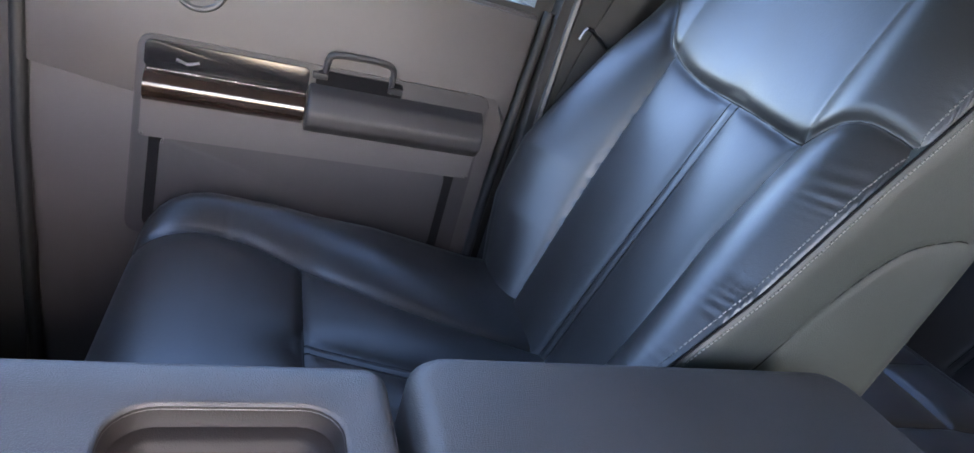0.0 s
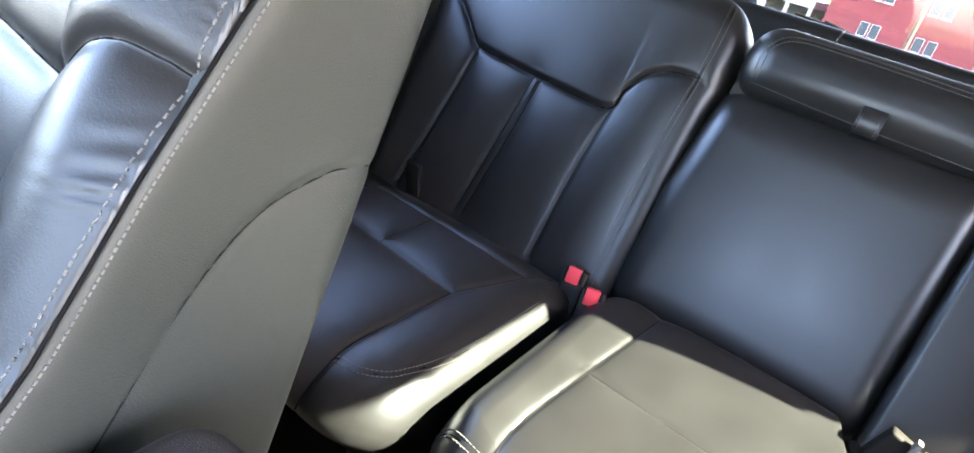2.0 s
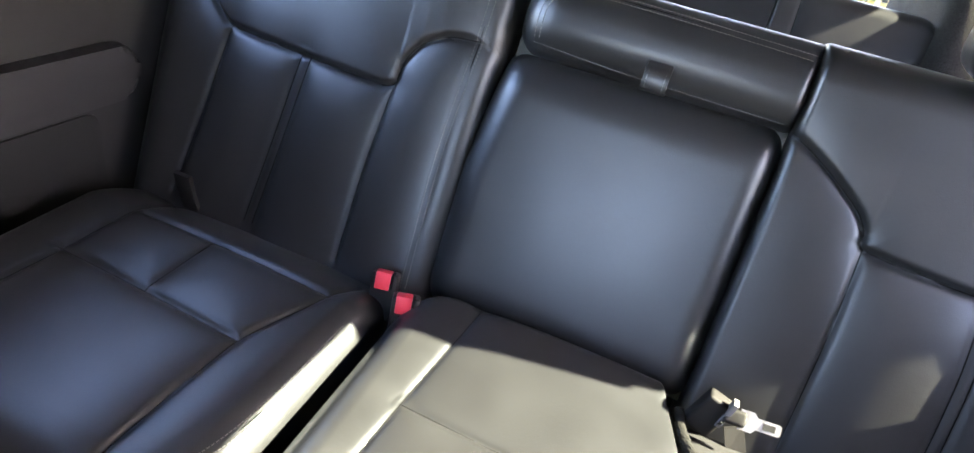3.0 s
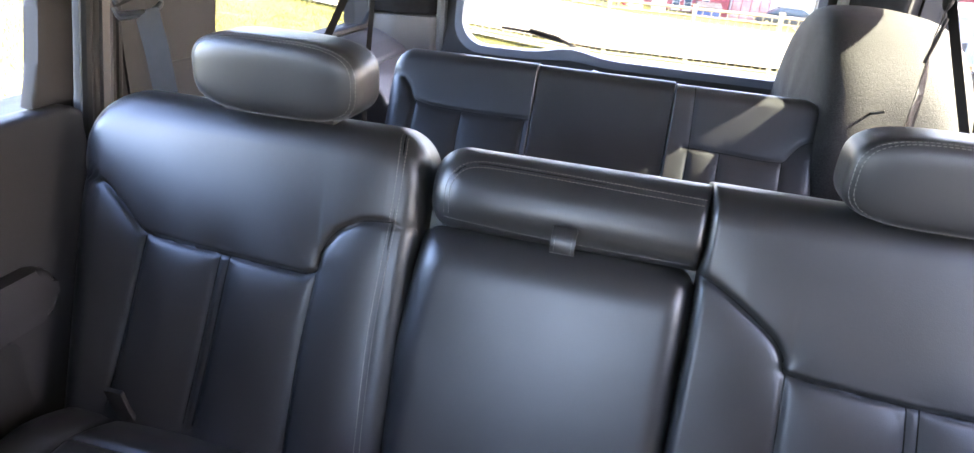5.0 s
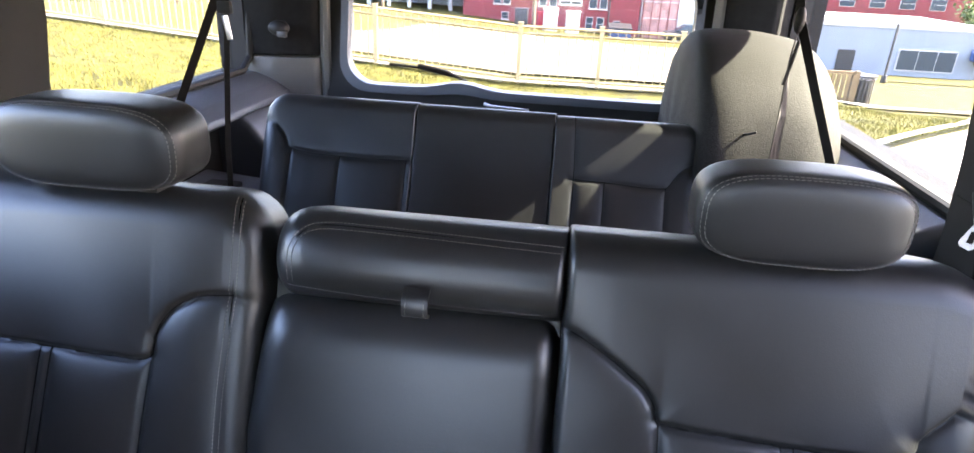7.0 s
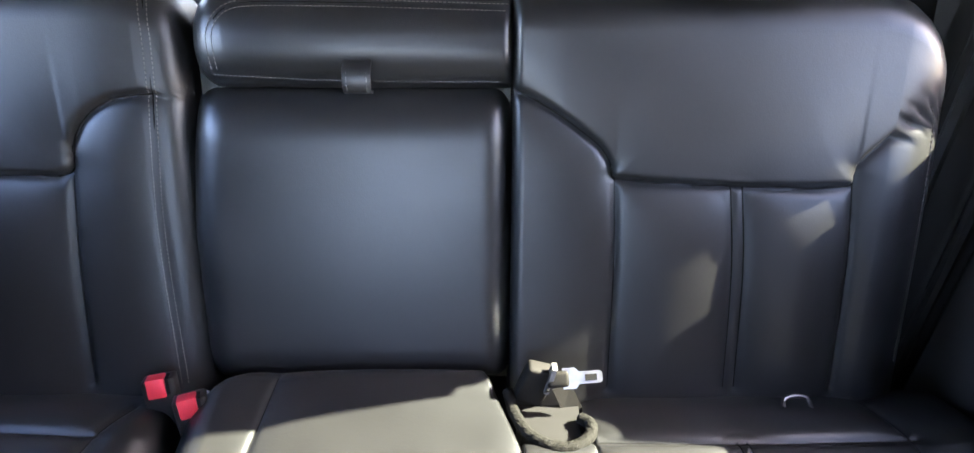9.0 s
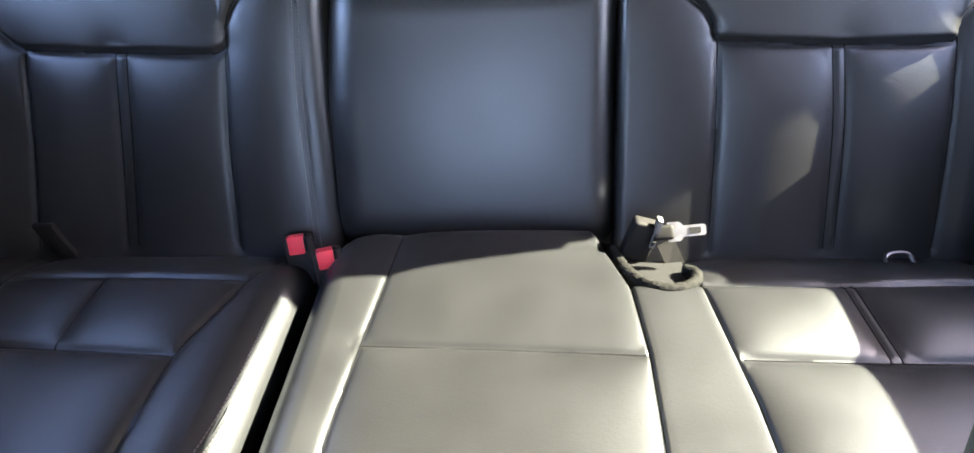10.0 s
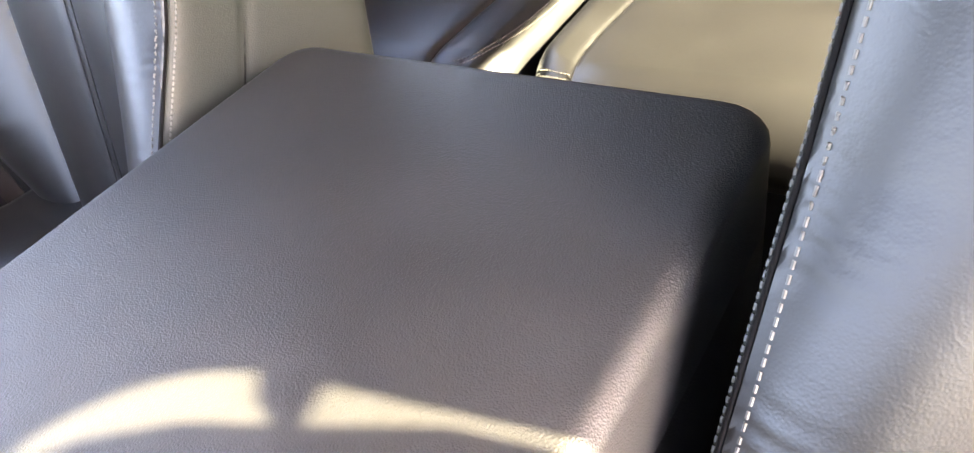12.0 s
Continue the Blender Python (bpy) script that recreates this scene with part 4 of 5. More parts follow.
# not in view; webbing and tongue are bent to shape the console's sun patch
belt = thing("driver_seat_belt", (0.80, 0.48, 0.3), "unseen black driver's seat belt by the door pillar, shaping the sun patch", "seat belt", "seat belts")
part("webbing", strip([(0.80, 0.320, 1.275), (0.80, 0.362, 1.240), (0.80, 0.405, 1.213), (0.80, 0.421, 1.188), (0.80, 0.430, 1.155), (0.80, 0.446, 1.11), (0.80, 0.450, 1.0), (0.79, 0.446, 0.85), (0.78, 0.44, 0.5)], 0.046, 0.002, (0, 1, 0)), WEB, belt)
part("tongue", prism([(0.445, 1.158), (0.484, 1.166), (0.486, 1.182), (0.474, 1.188), (0.460, 1.180), (0.452, 1.168)], 0, 0.797, 0.805), RUBBER, belt, bevel=0.001)


# ---- second-row sides: pillars and belts ----
def c_pillar(side, x, low, high, cut=0.0, rear=1.845):
    """The padded trim between the rear door and the quarter window; low, high: where its front edge stands."""
    t = thing("rear_pillar", (x, 1.6, 0.0), "dark trim of the pillar behind the rear door", "pillar", "rear pillars")
    s = side

    front = [(low - 0.015, 0.0), (low, 0.8), (high, 1.30)]
    if cut:     # made-up notch that lets sun onto the wide seat's back
        front = [(low - 0.015, 0.0), (low, 0.69)] + [tuple(p) for p in smooth_line([(low + 0.02, 0.72), (low + cut, 0.77), (low + cut, 0.90), (low + 0.02, 0.945)], 0.02)] + [(low + 0.010, 0.965), (high, 1.30)]

    def line(off, d):
        return [(x + s * d, low - 0.015 + cut + off, 0.0), (x + s * d, low + cut + off, 0.8), (x + s * d, high + cut + off, 1.30)]
    part("pillar_trim", prism([front[0], (rear + 0.015, 0.0), (rear, 0.815), (rear + 0.012, 0.93), (rear + 0.035, 1.04), (rear + 0.06, 1.30)] + front[:0:-1], 0, x, x + s * 0.05), TRIM, t, bevel=0.012, segments=3)
    part("door_seal", tube([(x + s * 0.045, y - 0.010, z) for y, z in front], 0.010), RUBBER, t, smooth=True)
    part("pillar_ridge", tube(line(0.026, 0.044), 0.016), GREYTRIM, t, smooth=True)
    # raised black parts draw the shade of the groove and left belt recess
    part("pillar_groove", tube(line(0.056, 0.050), 0.006), RUBBER, t, smooth=True)
    part("belt_slot_panel", prism(rounded(low + 0.085, 0.66, low + 0.155, 1.12, 0.02), 0, x + s * 0.045, x + s * 0.055), TRIM if cut else RUBBER, t, bevel=0.004)
    part("seam_trim", box((x + s * 0.046, low + 0.17, 0.868), (x + s * 0.053, rear - 0.008, 0.873)), RUBBER, t)
    return t


c_pillar(1, XL, 1.50, 1.60)
c_pillar(-1, XR, 1.40, 1.43, 0.054, 1.772)
panel = thing("rear_door", (XL, 1.0, 0.0), "dark rear door panel beside the single seat", "car door", "rear doors")
part("door_panel", prism([(0.60, 0.03), (1.47, 0.03), (1.485, 0.83), (1.46, 0.842), (0.60, 0.84)], 0, XL, XL + 0.05), TRIM, panel, bevel=0.015, segments=3)
part("window_frame", prism([(1.405, 0.843), (1.488, 0.843), (1.585, 1.30), (1.54, 1.30), (1.452, 0.994), (1.432, 0.912)], 0, XL + 0.002, XL + 0.03), TRIM, panel, bevel=0.006)
part("armrest", prism(rounded(0.70, 0.525, 1.34, 0.615, 0.035), 0, XL + 0.045, XL + 0.080), DOORGREY, panel, bevel=0.014, segments=3)
part("door_pocket", prism(rounded(0.75, 0.36, 1.27, 0.505, 0.02), 0, XL + 0.045, XL + 0.055), RUBBER, panel, bevel=0.004)
panel = thing("rear_door", (XR, 1.0, 0.0), "dark rear door panel beside the wide seat", "car door", "rear doors")
part("door_panel", prism([(0.60, 0.03), (1.36, 0.03), (1.37, 0.71), (0.60, 0.71)], 0, XR - 0.035, XR), TRIM, panel, bevel=0.012)
part("armrest", prism(rounded(0.70, 0.46, 1.25, 0.56, 0.04), 0, XR - 0.085, XR - 0.03), TRIM, panel, bevel=0.015)
# unseen block added to cut the sun patch on the outer cushion
part("window_corner", prism([(1.25, 0.70), (1.46, 0.70), (1.46, 0.755), (1.41, 0.765), (1.35, 0.81), (1.29, 0.80)], 0, XR - 0.03, XR + 0.02), TRIM, panel, bevel=0.006)
# the driver's doorway stands open; its rear corner is rounded
frame_line = [(0.56, 0.10), (0.478, 0.10)] + [(0.403 + 0.075 * math.cos(radians(k)), 1.187 + 0.075 * math.sin(radians(k))) for k in range(0, 91, 10)] + [(-0.45, 1.262), (-0.45, 1.335), (0.56, 1.335)]
tagged(part("door_frame", prism(frame_line, 0, XR - 0.035, XR - 0.015), TRIM), "dark trim round the open driver's doorway", "door frame", kind="structure")

def facing(at, towards, tilt=0.0):
    """A frame at a point: x to the side, y away from the seats ahead, z up."""
    f = (Vector(at) - Vector(towards)).normalized()
    r = f.cross(Vector((0, 0, 1))).normalized()
    m = Matrix((r, f, r.cross(f))).transposed().to_4x4()
    return Matrix.Translation(at) @ m @ Matrix.Rotation(tilt, 4, "Y")


def moved(bm, m):
    bmesh.ops.transform(bm, matrix=m, verts=bm.verts[:])
    return bm


def belt_guide(t, m, flip, mat):
    """The swivelling guide of a belt: hooded cover, ring, height adjuster with its knob."""
    f = flip
    hood = [(-0.034 * f, 0.020), (-0.026 * f, 0.030), (-0.008 * f, 0.031), (0.012 * f, 0.022), (0.030 * f, 0.004), (0.036 * f, -0.016), (0.030 * f, -0.022), (0.010 * f, -0.012), (-0.014 * f, -0.002), (-0.031 * f, 0.006)]
    cover = part("guide_cover", moved(prism(hood, 1, -0.016, 0.014), m), mat, t, bevel=0.006, segments=3)
    part("ridge", moved(tube(smooth_line([(-0.028 * f, -0.017, 0.022), (-0.006 * f, -0.020, 0.014), (0.028 * f, -0.017, -0.012)], 0.006), 0.0035), m), GREYTRIM, cover, smooth=True)
    loop = [(-0.032 * f, 0.0, 0.004), (-0.037 * f, -0.002, -0.012), (-0.024 * f, -0.004, -0.025), (0.006 * f, -0.004, -0.034), (0.026 * f, -0.002, -0.038), (0.034 * f, 0.0, -0.022)]
    part("guide_ring", moved(tube(smooth_line(loop, 0.005), 0.0048), m), PLASTIC, t, smooth=True)
    part("adjuster_track", moved(prism([(-0.009 + 0.010 * f, 0.03), (0.010 + 0.010 * f, 0.03), (0.013 + 0.010 * f, 0.075), (-0.003 + 0.010 * f, 0.075)], 1, 0.002, 0.022), m), SEAM_GAP, t, bevel=0.004)
    part("adjuster_knob", moved(prism([(-0.010 + 0.006 * f, 0.044), (0.010 + 0.006 * f, 0.040), (0.014 + 0.006 * f, 0.054), (0.004 + 0.006 * f, 0.061), (-0.009 + 0.006 * f, 0.057)], 1, -0.012, 0.006), m), PLASTIC, t, bevel=0.004, segments=3)


rb = thing("second_row_belt", (-0.78, 1.54, 0.7), "grey second-row seat belt hanging from its pillar guide", "seat belt", "seat belts")
m = facing((-0.772, 1.548, 1.018), (0.1, 0.66, 1.19))
belt_guide(rb, m, -1, RUBBER)
part("webbing", strip([(-0.752, 1.545, 0.996), (-0.735, 1.538, 0.93), (-0.722, 1.53, 0.86), (-0.715, 1.52, 0.78)], 0.044, 0.002, (1, 0.15, 0)), WEB_GREY, rb)
part("guide_bar", moved(tube([(-0.028, -0.010, -0.030), (0.030, -0.010, -0.026)], 0.0035), m), DARKSTEEL, rb, smooth=True)

rb = thing("second_row_belt", (0.75, 1.58, 0.8), "black second-row seat belt with its tongue hanging", "seat belt", "seat belts")
m = facing((0.744, 1.592, 0.963), (0.2, 0.73, 1.17))
belt_guide(rb, m, 1, PLASTIC)
part("webbing", strip([(0.735, 1.58, 0.940), (0.717, 1.570, 0.920), (0.735, 1.56, 0.80), (0.76, 1.55, 0.6)], 0.044, 0.002, (1, 0.2, 0.3)), WEB, rb)
m = facing((0.710, 1.560, 0.922), (0.2, 0.73, 1.17), -0.22)
grip = part("tongue_grip", moved(prism([(-0.027, 0.018), (0.024, 0.020), (0.029, 0.010), (0.026, -0.014), (0.012, -0.022), (-0.024, -0.018)], 1, -0.007, 0.007), m), PLASTIC, rb, bevel=0.004, segments=3)
part("grip_window", moved(box((-0.019, -0.0085, -0.011), (0.017, -0.0055, 0.011)), m), SEAM_GAP, grip, bevel=0.001)
part("warning_mark", moved(box((-0.016, -0.0095, -0.0118), (0.004, -0.0070, -0.0096)), m), AMBER, grip, "orange mark on the grip")
plate = part("tongue", moved(prism([(-0.020, -0.017), (0.012, -0.021), (0.006, -0.030), (0.0, -0.060), (-0.005, -0.065), (-0.017, -0.063), (-0.020, -0.058), (-0.013, -0.031)], 1, -0.0015, 0.0015), facing((0.710, 1.560, 0.922), (0.2, 0.73, 1.17), 0.12)), SATIN, rb, "bright metal belt tongue")
part("slot", moved(box((-0.012, -0.0026, -0.056), (-0.005, -0.0016, -0.040)), facing((0.710, 1.560, 0.922), (0.2, 0.73, 1.17), 0.12)), RUBBER, plate)

# ---- buckles and latches on the second row ----
def buckle(at, lean, turn, label):
    b = thing("belt_buckle", at, label, "seat belt buckle", "buckles")
    m = Matrix.Translation(at) @ Matrix.Rotation(turn, 4, "Z") @ Matrix.Rotation(lean, 4, "X")
    part("buckle_body", box((-0.020, -0.0115, -0.062), (0.020, 0.014, 0.011), m=m), RUBBER, b, bevel=0.005, segments=3)
    part("release_button", box((-0.014, -0.0135, -0.014), (0.009, 0.006, 0.0135), m=m), RED, b, "red release button", bevel=0.003)
    part("slot", box((0.0095, -0.0125, -0.010), (0.0135, 0.004, 0.0118), m=m), SEAM_GAP, b)
    part("stalk", tube([m @ Vector((0, 0.002, -0.05)), m @ Vector((0, 0.01, -0.16))], 0.010), WEB, b, smooth=True)


buckle((-0.286, 1.256, 0.424), -0.35, 0.25, "black belt buckle with red button between the seats")
buckle((-0.236, 1.226, 0.422), -0.30, 0.35, "smaller black belt buckle with red button")
tg = thing("belt_tongue", (0.24, 1.25, 0.41), "bright belt tongue lying in the seat crease", "seat belt")
m0 = Matrix.Translation((0.25, 1.240, 0.450)) @ Matrix.Rotation(-0.1, 4, "Y") @ Matrix.Rotation(0.9, 4, "X")
part("grip", box((-0.036, -0.010, -0.007), (-0.008, 0.010, 0.007), m=m0), WEB, tg, bevel=0.005, segments=3)
bm = prism([(-0.016, -0.013), (0.000, -0.013), (0.005, -0.0075), (0.031, -0.0075), (0.034, -0.005), (0.034, 0.005), (0.031, 0.0075), (0.005, 0.0075), (0.000, 0.013), (-0.016, 0.013)], 2, -0.0015, 0.0015)
bmesh.ops.transform(bm, matrix=m0, verts=bm.verts[:])
part("plate", bm, SATIN, tg, "bright metal tongue plate")
part("slot", box((0.012, -0.004, 0.0012), (0.027, 0.004, 0.0022), m=m0), RUBBER, tg)
part("webbing", strip([m0 @ Vector((-0.03, 0, 0)), (0.215, 1.262, 0.41), (0.21, 1.275, 0.36)], 0.03, 0.003, (0.3, 0, 1)), WEB, tg)
part("webbing_fold", box((-0.019, -0.012, -0.032), (0.019, 0.010, 0.030), m=Matrix.Translation((0.200, 1.250, 0.432)) @ Matrix.Rotation(0.30, 4, "Y")), WEB, tg, "black folded belt webbing", bevel=0.005, segments=3)
part("stitched_band", box((-0.0035, -0.0135, -0.012), (0.0035, 0.0, 0.033), m=Matrix.Translation((0.216, 1.247, 0.438)) @ Matrix.Rotation(0.2, 4, "Y")), THREAD, tg, bevel=0.001)
part("webbing_tail", strip([(0.235, 1.25, 0.425), (0.25, 1.235, 0.395), (0.255, 1.24, 0.35)], 0.026, 0.003, (1, 0.2, 0)), WEB, tg)
st = thing("belt_stub", (-0.662, 1.262, 0.40), "short black webbing loop standing in the seat crease", "seat belt")
part("loop", strip([(-0.662, 1.275, 0.385), (-0.662, 1.262, 0.43), (-0.662, 1.256, 0.462)], 0.032, 0.008, (1, 0, 0)), WEB, st, bevel=0.002)
lt = thing("belt_latch", (0.555, 1.225, 0.37), "black belt latch with a wire frame in the seat crease", "seat belt")
part("latch_frame", tube(smooth_line([(0.528, 1.222, 0.392), (0.531, 1.245, 0.402), (0.560, 1.246, 0.404), (0.566, 1.225, 0.396), (0.592, 1.200, 0.397)], 0.006), 0.0032), DARKSTEEL, lt, smooth=True)
part("latch_body", box((0.540, 1.205, 0.372), (0.578, 1.244, 0.396)), RUBBER, lt, bevel=0.006)
lb = thing("care_label", (-0.17, 1.262, 0.395), "small white cloth label sticking out of the crease", "label")
part("tag", prism([(-0.193, 0.394), (-0.149, 0.409), (-0.150, 0.412), (-0.196, 0.410)], 1, 1.258, 1.2595), WHITECLOTH, lb)
lb = thing("care_label", (-0.232, 1.262, 0.395), "small white cloth label behind the belt buckle", "label")
part("tag", prism([(-0.236, 0.398), (-0.228, 0.400), (-0.227, 0.408), (-0.233, 0.409)], 1, 1.258, 1.2595), WHITECLOTH, lb)
rim = thing("belt_hole_trim", (0.24, 1.21, 0.41), "fuzzy black fabric edge round the belt hole", "trim")
bm = tube(smooth_line([(0.166, 1.250, 0.413), (0.173, 1.212, 0.415), (0.189, 1.180, 0.417), (0.215, 1.162, 0.418), (0.242, 1.161, 0.418), (0.262, 1.176, 0.416), (0.267, 1.198, 0.412), (0.256, 1.212, 0.407)], 0.003), 0.0075, sides=14)
random.seed(12)
for v in bm.verts:
    v.co += Vector((random.uniform(-1, 1), random.uniform(-1, 1), random.uniform(-0.5, 1))) * 0.0007
part("fabric_edge", bm, FUZZ, rim)
part("hole_lining", prism([(0.178, 1.24), (0.182, 1.20), (0.205, 1.178), (0.235, 1.172), (0.255, 1.184), (0.258, 1.24)], 2, 0.30, 0.40), RUBBER, rim)

# ---- cargo area ----
def quarter_panel(side, x, end):
    t = thing("quarter_panel", (x, 2.3, 0.0), "blue-grey moulded side panel under the quarter window", "trim panel", "quarter panels")
    s = side
    upper = [(x, 0.815), (x, 0.70), (x + s * 0.06, 0.70), (x + s * 0.135, 0.738), (x + s * 0.13, 0.755), (x + s * 0.09, 0.785), (x + s * 0.03, 0.812)]
    part("upper_panel", prism(upper, 1, 1.80, 2.80), PAINT, t, bevel=0.006, segments=3)
    # black face gives the hollow its shade by colour
    part("recess", prism([(x, 0.0), (x + s * 0.05, 0.0), (x + s * 0.05, 0.699), (x, 0.699)], 1, 1.80, 2.45), RUBBER, t, "hollow in the side panel, blackened for its shade")
    shelf = [(x + s * 0.051, 0.0), (x + s * 0.27, 0.0), (x + s * 0.27, 0.565), (x + s * 0.25, 0.585), (x + s * 0.051, 0.60)]
    part("shelf", prism(shelf, 1, 1.80, 2.36), PAINT, t, bevel=0.008, segments=3)
    part("shelf_slot", box((x + s * 0.11, 2.02, 0.586), (x + s * 0.20, 2.28, 0.602)), RUBBER, t, bevel=0.006)
    bulge = [(x, 0.0), (x + s * 0.25, 0.0), (x + s * 0.24, 0.52), (x + s * 0.20, 0.64), (x + s * 0.15, 0.71), (x + s * 0.11, 0.74), (x, 0.735)]
    part("wheel_arch", prism(bulge, 1, 2.452, 2.79), PAINT, t, bevel=0.02, segments=3)
    part("window_rim", tube([(x + s * 0.012, 1.80, 0.822), (x + s * 0.012, end - 0.06, 0.822), (x + s * 0.012, end, 0.86), (x + s * 0.012, end + 0.02, 1.05)], 0.012), RUBBER, t, smooth=True)
    return t


quarter_panel(1, XL, 2.76)
quarter_panel(-1, XR, 2.93)
gate = thing("tailgate", (-0.03, 2.88, 0.0), "dark tailgate with a wide rear window", "tailgate")


def yg(z):
    return 2.84 + 0.2 * (z - 0.75)


def gate_ring(hole, outer, y_off, depth, name, mat, label=""):
    bm = bmesh.new()
    n = len(hole)
    a = [bm.verts.new((x, yg(z) + y_off, z)) for x, z in hole]
    b = [bm.verts.new((x, yg(z) + y_off, z)) for x, z in outer]
    c = [bm.verts.new((x, yg(z) + y_off + depth, z)) for x, z in hole]
    d = [bm.verts.new((x, yg(z) + y_off + depth, z)) for x, z in outer]
    for k in range(n):
        q = (k + 1) % n
        bm.faces.new((a[k], a[q], b[q], b[k]))
        bm.faces.new((c[q], c[k], d[k], d[q]))
        bm.faces.new((a[q], a[k], c[k], c[q]))
        bm.faces.new((b[k], b[q], d[q], d[k]))
    return part(name, bm, mat, gate, label, smooth=True)


def outline(x0, z0, x1, z1, r, hump=0.0, k=6):
    pts = []
    for cx_, cz_, a0 in ((x1 - r, z1 - r, 0), (x0 + r, z1 - r, 90), (x0 + r, z0 + r, 180)):
        for q in range(k + 1):
            a = radians(a0 + 90 * q / k)
            pts.append((cx_ + r * math.cos(a), cz_ + r * math.sin(a)))
    for x in np.linspace(x0 + r, x1 - r, 26)[1:-1]:
        pts.append((x, z0 + hump * math.exp(-((x + 0.20) / 0.085) ** 2)))
    for q in range(k + 1):
        a = radians(270 + 90 * q / k)
        pts.append((x1 - r + r * math.cos(a), z0 + r + r * math.sin(a)))
    return pts


H0 = outline(-0.585, 0.785, 0.525, 1.16, 0.09, 0.022)
H1 = outline(-0.610, 0.760, 0.550, 1.19, 0.10, 0.012)
H2_ = outline(-0.655, 0.02, 0.595, 1.27, 0.06)
# rim is kept narrow and blue-grey to paint its sky highlight
gate_ring(H0, H1, -0.03, 0.05, "window_frame", PAINT, "moulded rim of the rear window, blue-grey to carry sky light")
gate_ring(H1, H2_, -0.012, 0.05, "gate_lining", TRIM)
part("rear_glass", prism([(-0.60, 0.765), (0.54, 0.765), (0.54, 1.18), (-0.60, 1.18)], 1, 2.872, 2.875), PRIVACY, gate).visible_shadow = False
part("latch_handle", tube(smooth_line([(-0.115, 2.80, 0.750), (-0.09, 2.79, 0.745), (0.0, 2.79, 0.741), (0.03, 2.80, 0.737)], 0.01), 0.006), SATIN, gate, "bright pull handle", smooth=True)
wip = thing("rear_wiper", (-0.2, 2.90, 0.80), "black rear wiper resting on the glass", "wiper")
part("wiper_arm", tube([(-0.19, 2.90, 0.80), (-0.26, 2.905, 0.828), (-0.36, 2.905, 0.845)], 0.006), RUBBER, wip, smooth=True)
part("wiper_blade", tube([(-0.46, 2.905, 0.842), (-0.36, 2.906, 0.836), (-0.24, 2.905, 0.815)], 0.005), RUBBER, wip, smooth=True)
for s, x0 in ((1, XL), (-1, XR)):
    t = thing("corner_pillar", (x0, 2.85, 0.0), "black cloth-covered corner pillar beside the rear window", "pillar", "corner pillars")
    xi = x0 + s * 0.235
    outer = [(x0, 2.76)] if s > 0 else [(x0, 2.94), (x0 - 0.045, 2.90), (x0 - 0.072, 2.79)]
    part("pillar_cover", prism(outer + [(x0 + s * 0.09, 2.775), (xi - s * 0.02, 2.815), (xi, 2.86), (xi, 2.96), (x0, 2.96)], 2, 0.865, 1.30), CARPET, t, bevel=0.015)
    # lower cover's pale trim colour also carries its sunlit patch
    part("lower_cover", prism([(x0, 2.755), (x0 + s * 0.09, 2.765), (xi - s * 0.02, 2.81), (xi, 2.85), (xi, 2.96), (x0, 2.96)], 2, 0.0, 0.862), PALETRIM, t, bevel=0.012)
    part("edge_trim", tube([(xi + s * 0.003, 2.84, 0.0), (xi + s * 0.003, 2.845, 0.87), (xi + s * 0.003, 2.87, 1.27)], 0.019), PALETRIM, t, smooth=True)
hk = thing("belt_clip", (-0.80, 2.76, 0.99), "dark plastic belt clip on the corner pillar", "clip")
bm = bmesh.new()
bmesh.ops.create_uvsphere(bm, u_segments=16, v_segments=10, radius=1, matrix=Matrix.Translation((-0.78, 2.755, 0.955)) @ Matrix.Diagonal((0.034, 0.03, 0.024, 1)))
part("clip_body", bm, RUBBER, hk, smooth=True)
part("clip_tab", box((-0.775, 2.722, 0.930), (-0.745, 2.74, 0.948)), GREYTRIM, hk, bevel=0.005)

# spare wheel under its cloth cover
cover = thing("spare_wheel_cover", (0.63, 2.5, 0.3), "spare wheel under a fuzzy black cloth cover", "wheel cover")
bm = bmesh.new()
prof = [(0.0, 0.436), (0.20, 0.436), (0.30, 0.440), (0.348, 0.448), (0.370, 0.462), (0.381, 0.490), (0.385, 0.54), (0.384, 0.60), (0.379, 0.65), (0.370, 0.70), (0.349, 0.745), (0.30, 0.780), (0.22, 0.793), (0.0, 0.793)]
line = [tuple(p) for p in smooth_line(prof, 0.02)]
rings = []
for r, x in line:
    ring = []
    for k in range(96):
        a = 2 * math.pi * k / 96
        w = noise.noise(Vector((math.cos(a) * 2.2, math.sin(a) * 2.2, x * 6))) * 0.008 * min(1, r / 0.2)
        ring.append(bm.verts.new((x + w * 0.6, 2.495 + (r + w) * math.cos(a), 0.663 + (r + w) * math.sin(a))))
    rings.append(ring)
for a, b in zip(rings, rings[1:]):
    for k in range(96):
        bm.faces.new((a[k], a[(k + 1) % 96], b[(k + 1) % 96], b[k]))
bmesh.ops.remove_doubles(bm, verts=bm.verts[:], dist=1e-4)
part("cloth_cover", bm, FLEECE, cover, smooth=True)
ring = [(0.537 + 0.005 * math.sin(9 * a), 2.495 + 0.364 * math.cos(a), 0.663 + 0.364 * math.sin(a)) for a in np.linspace(0.3, 2 * math.pi + 0.3, 90)]
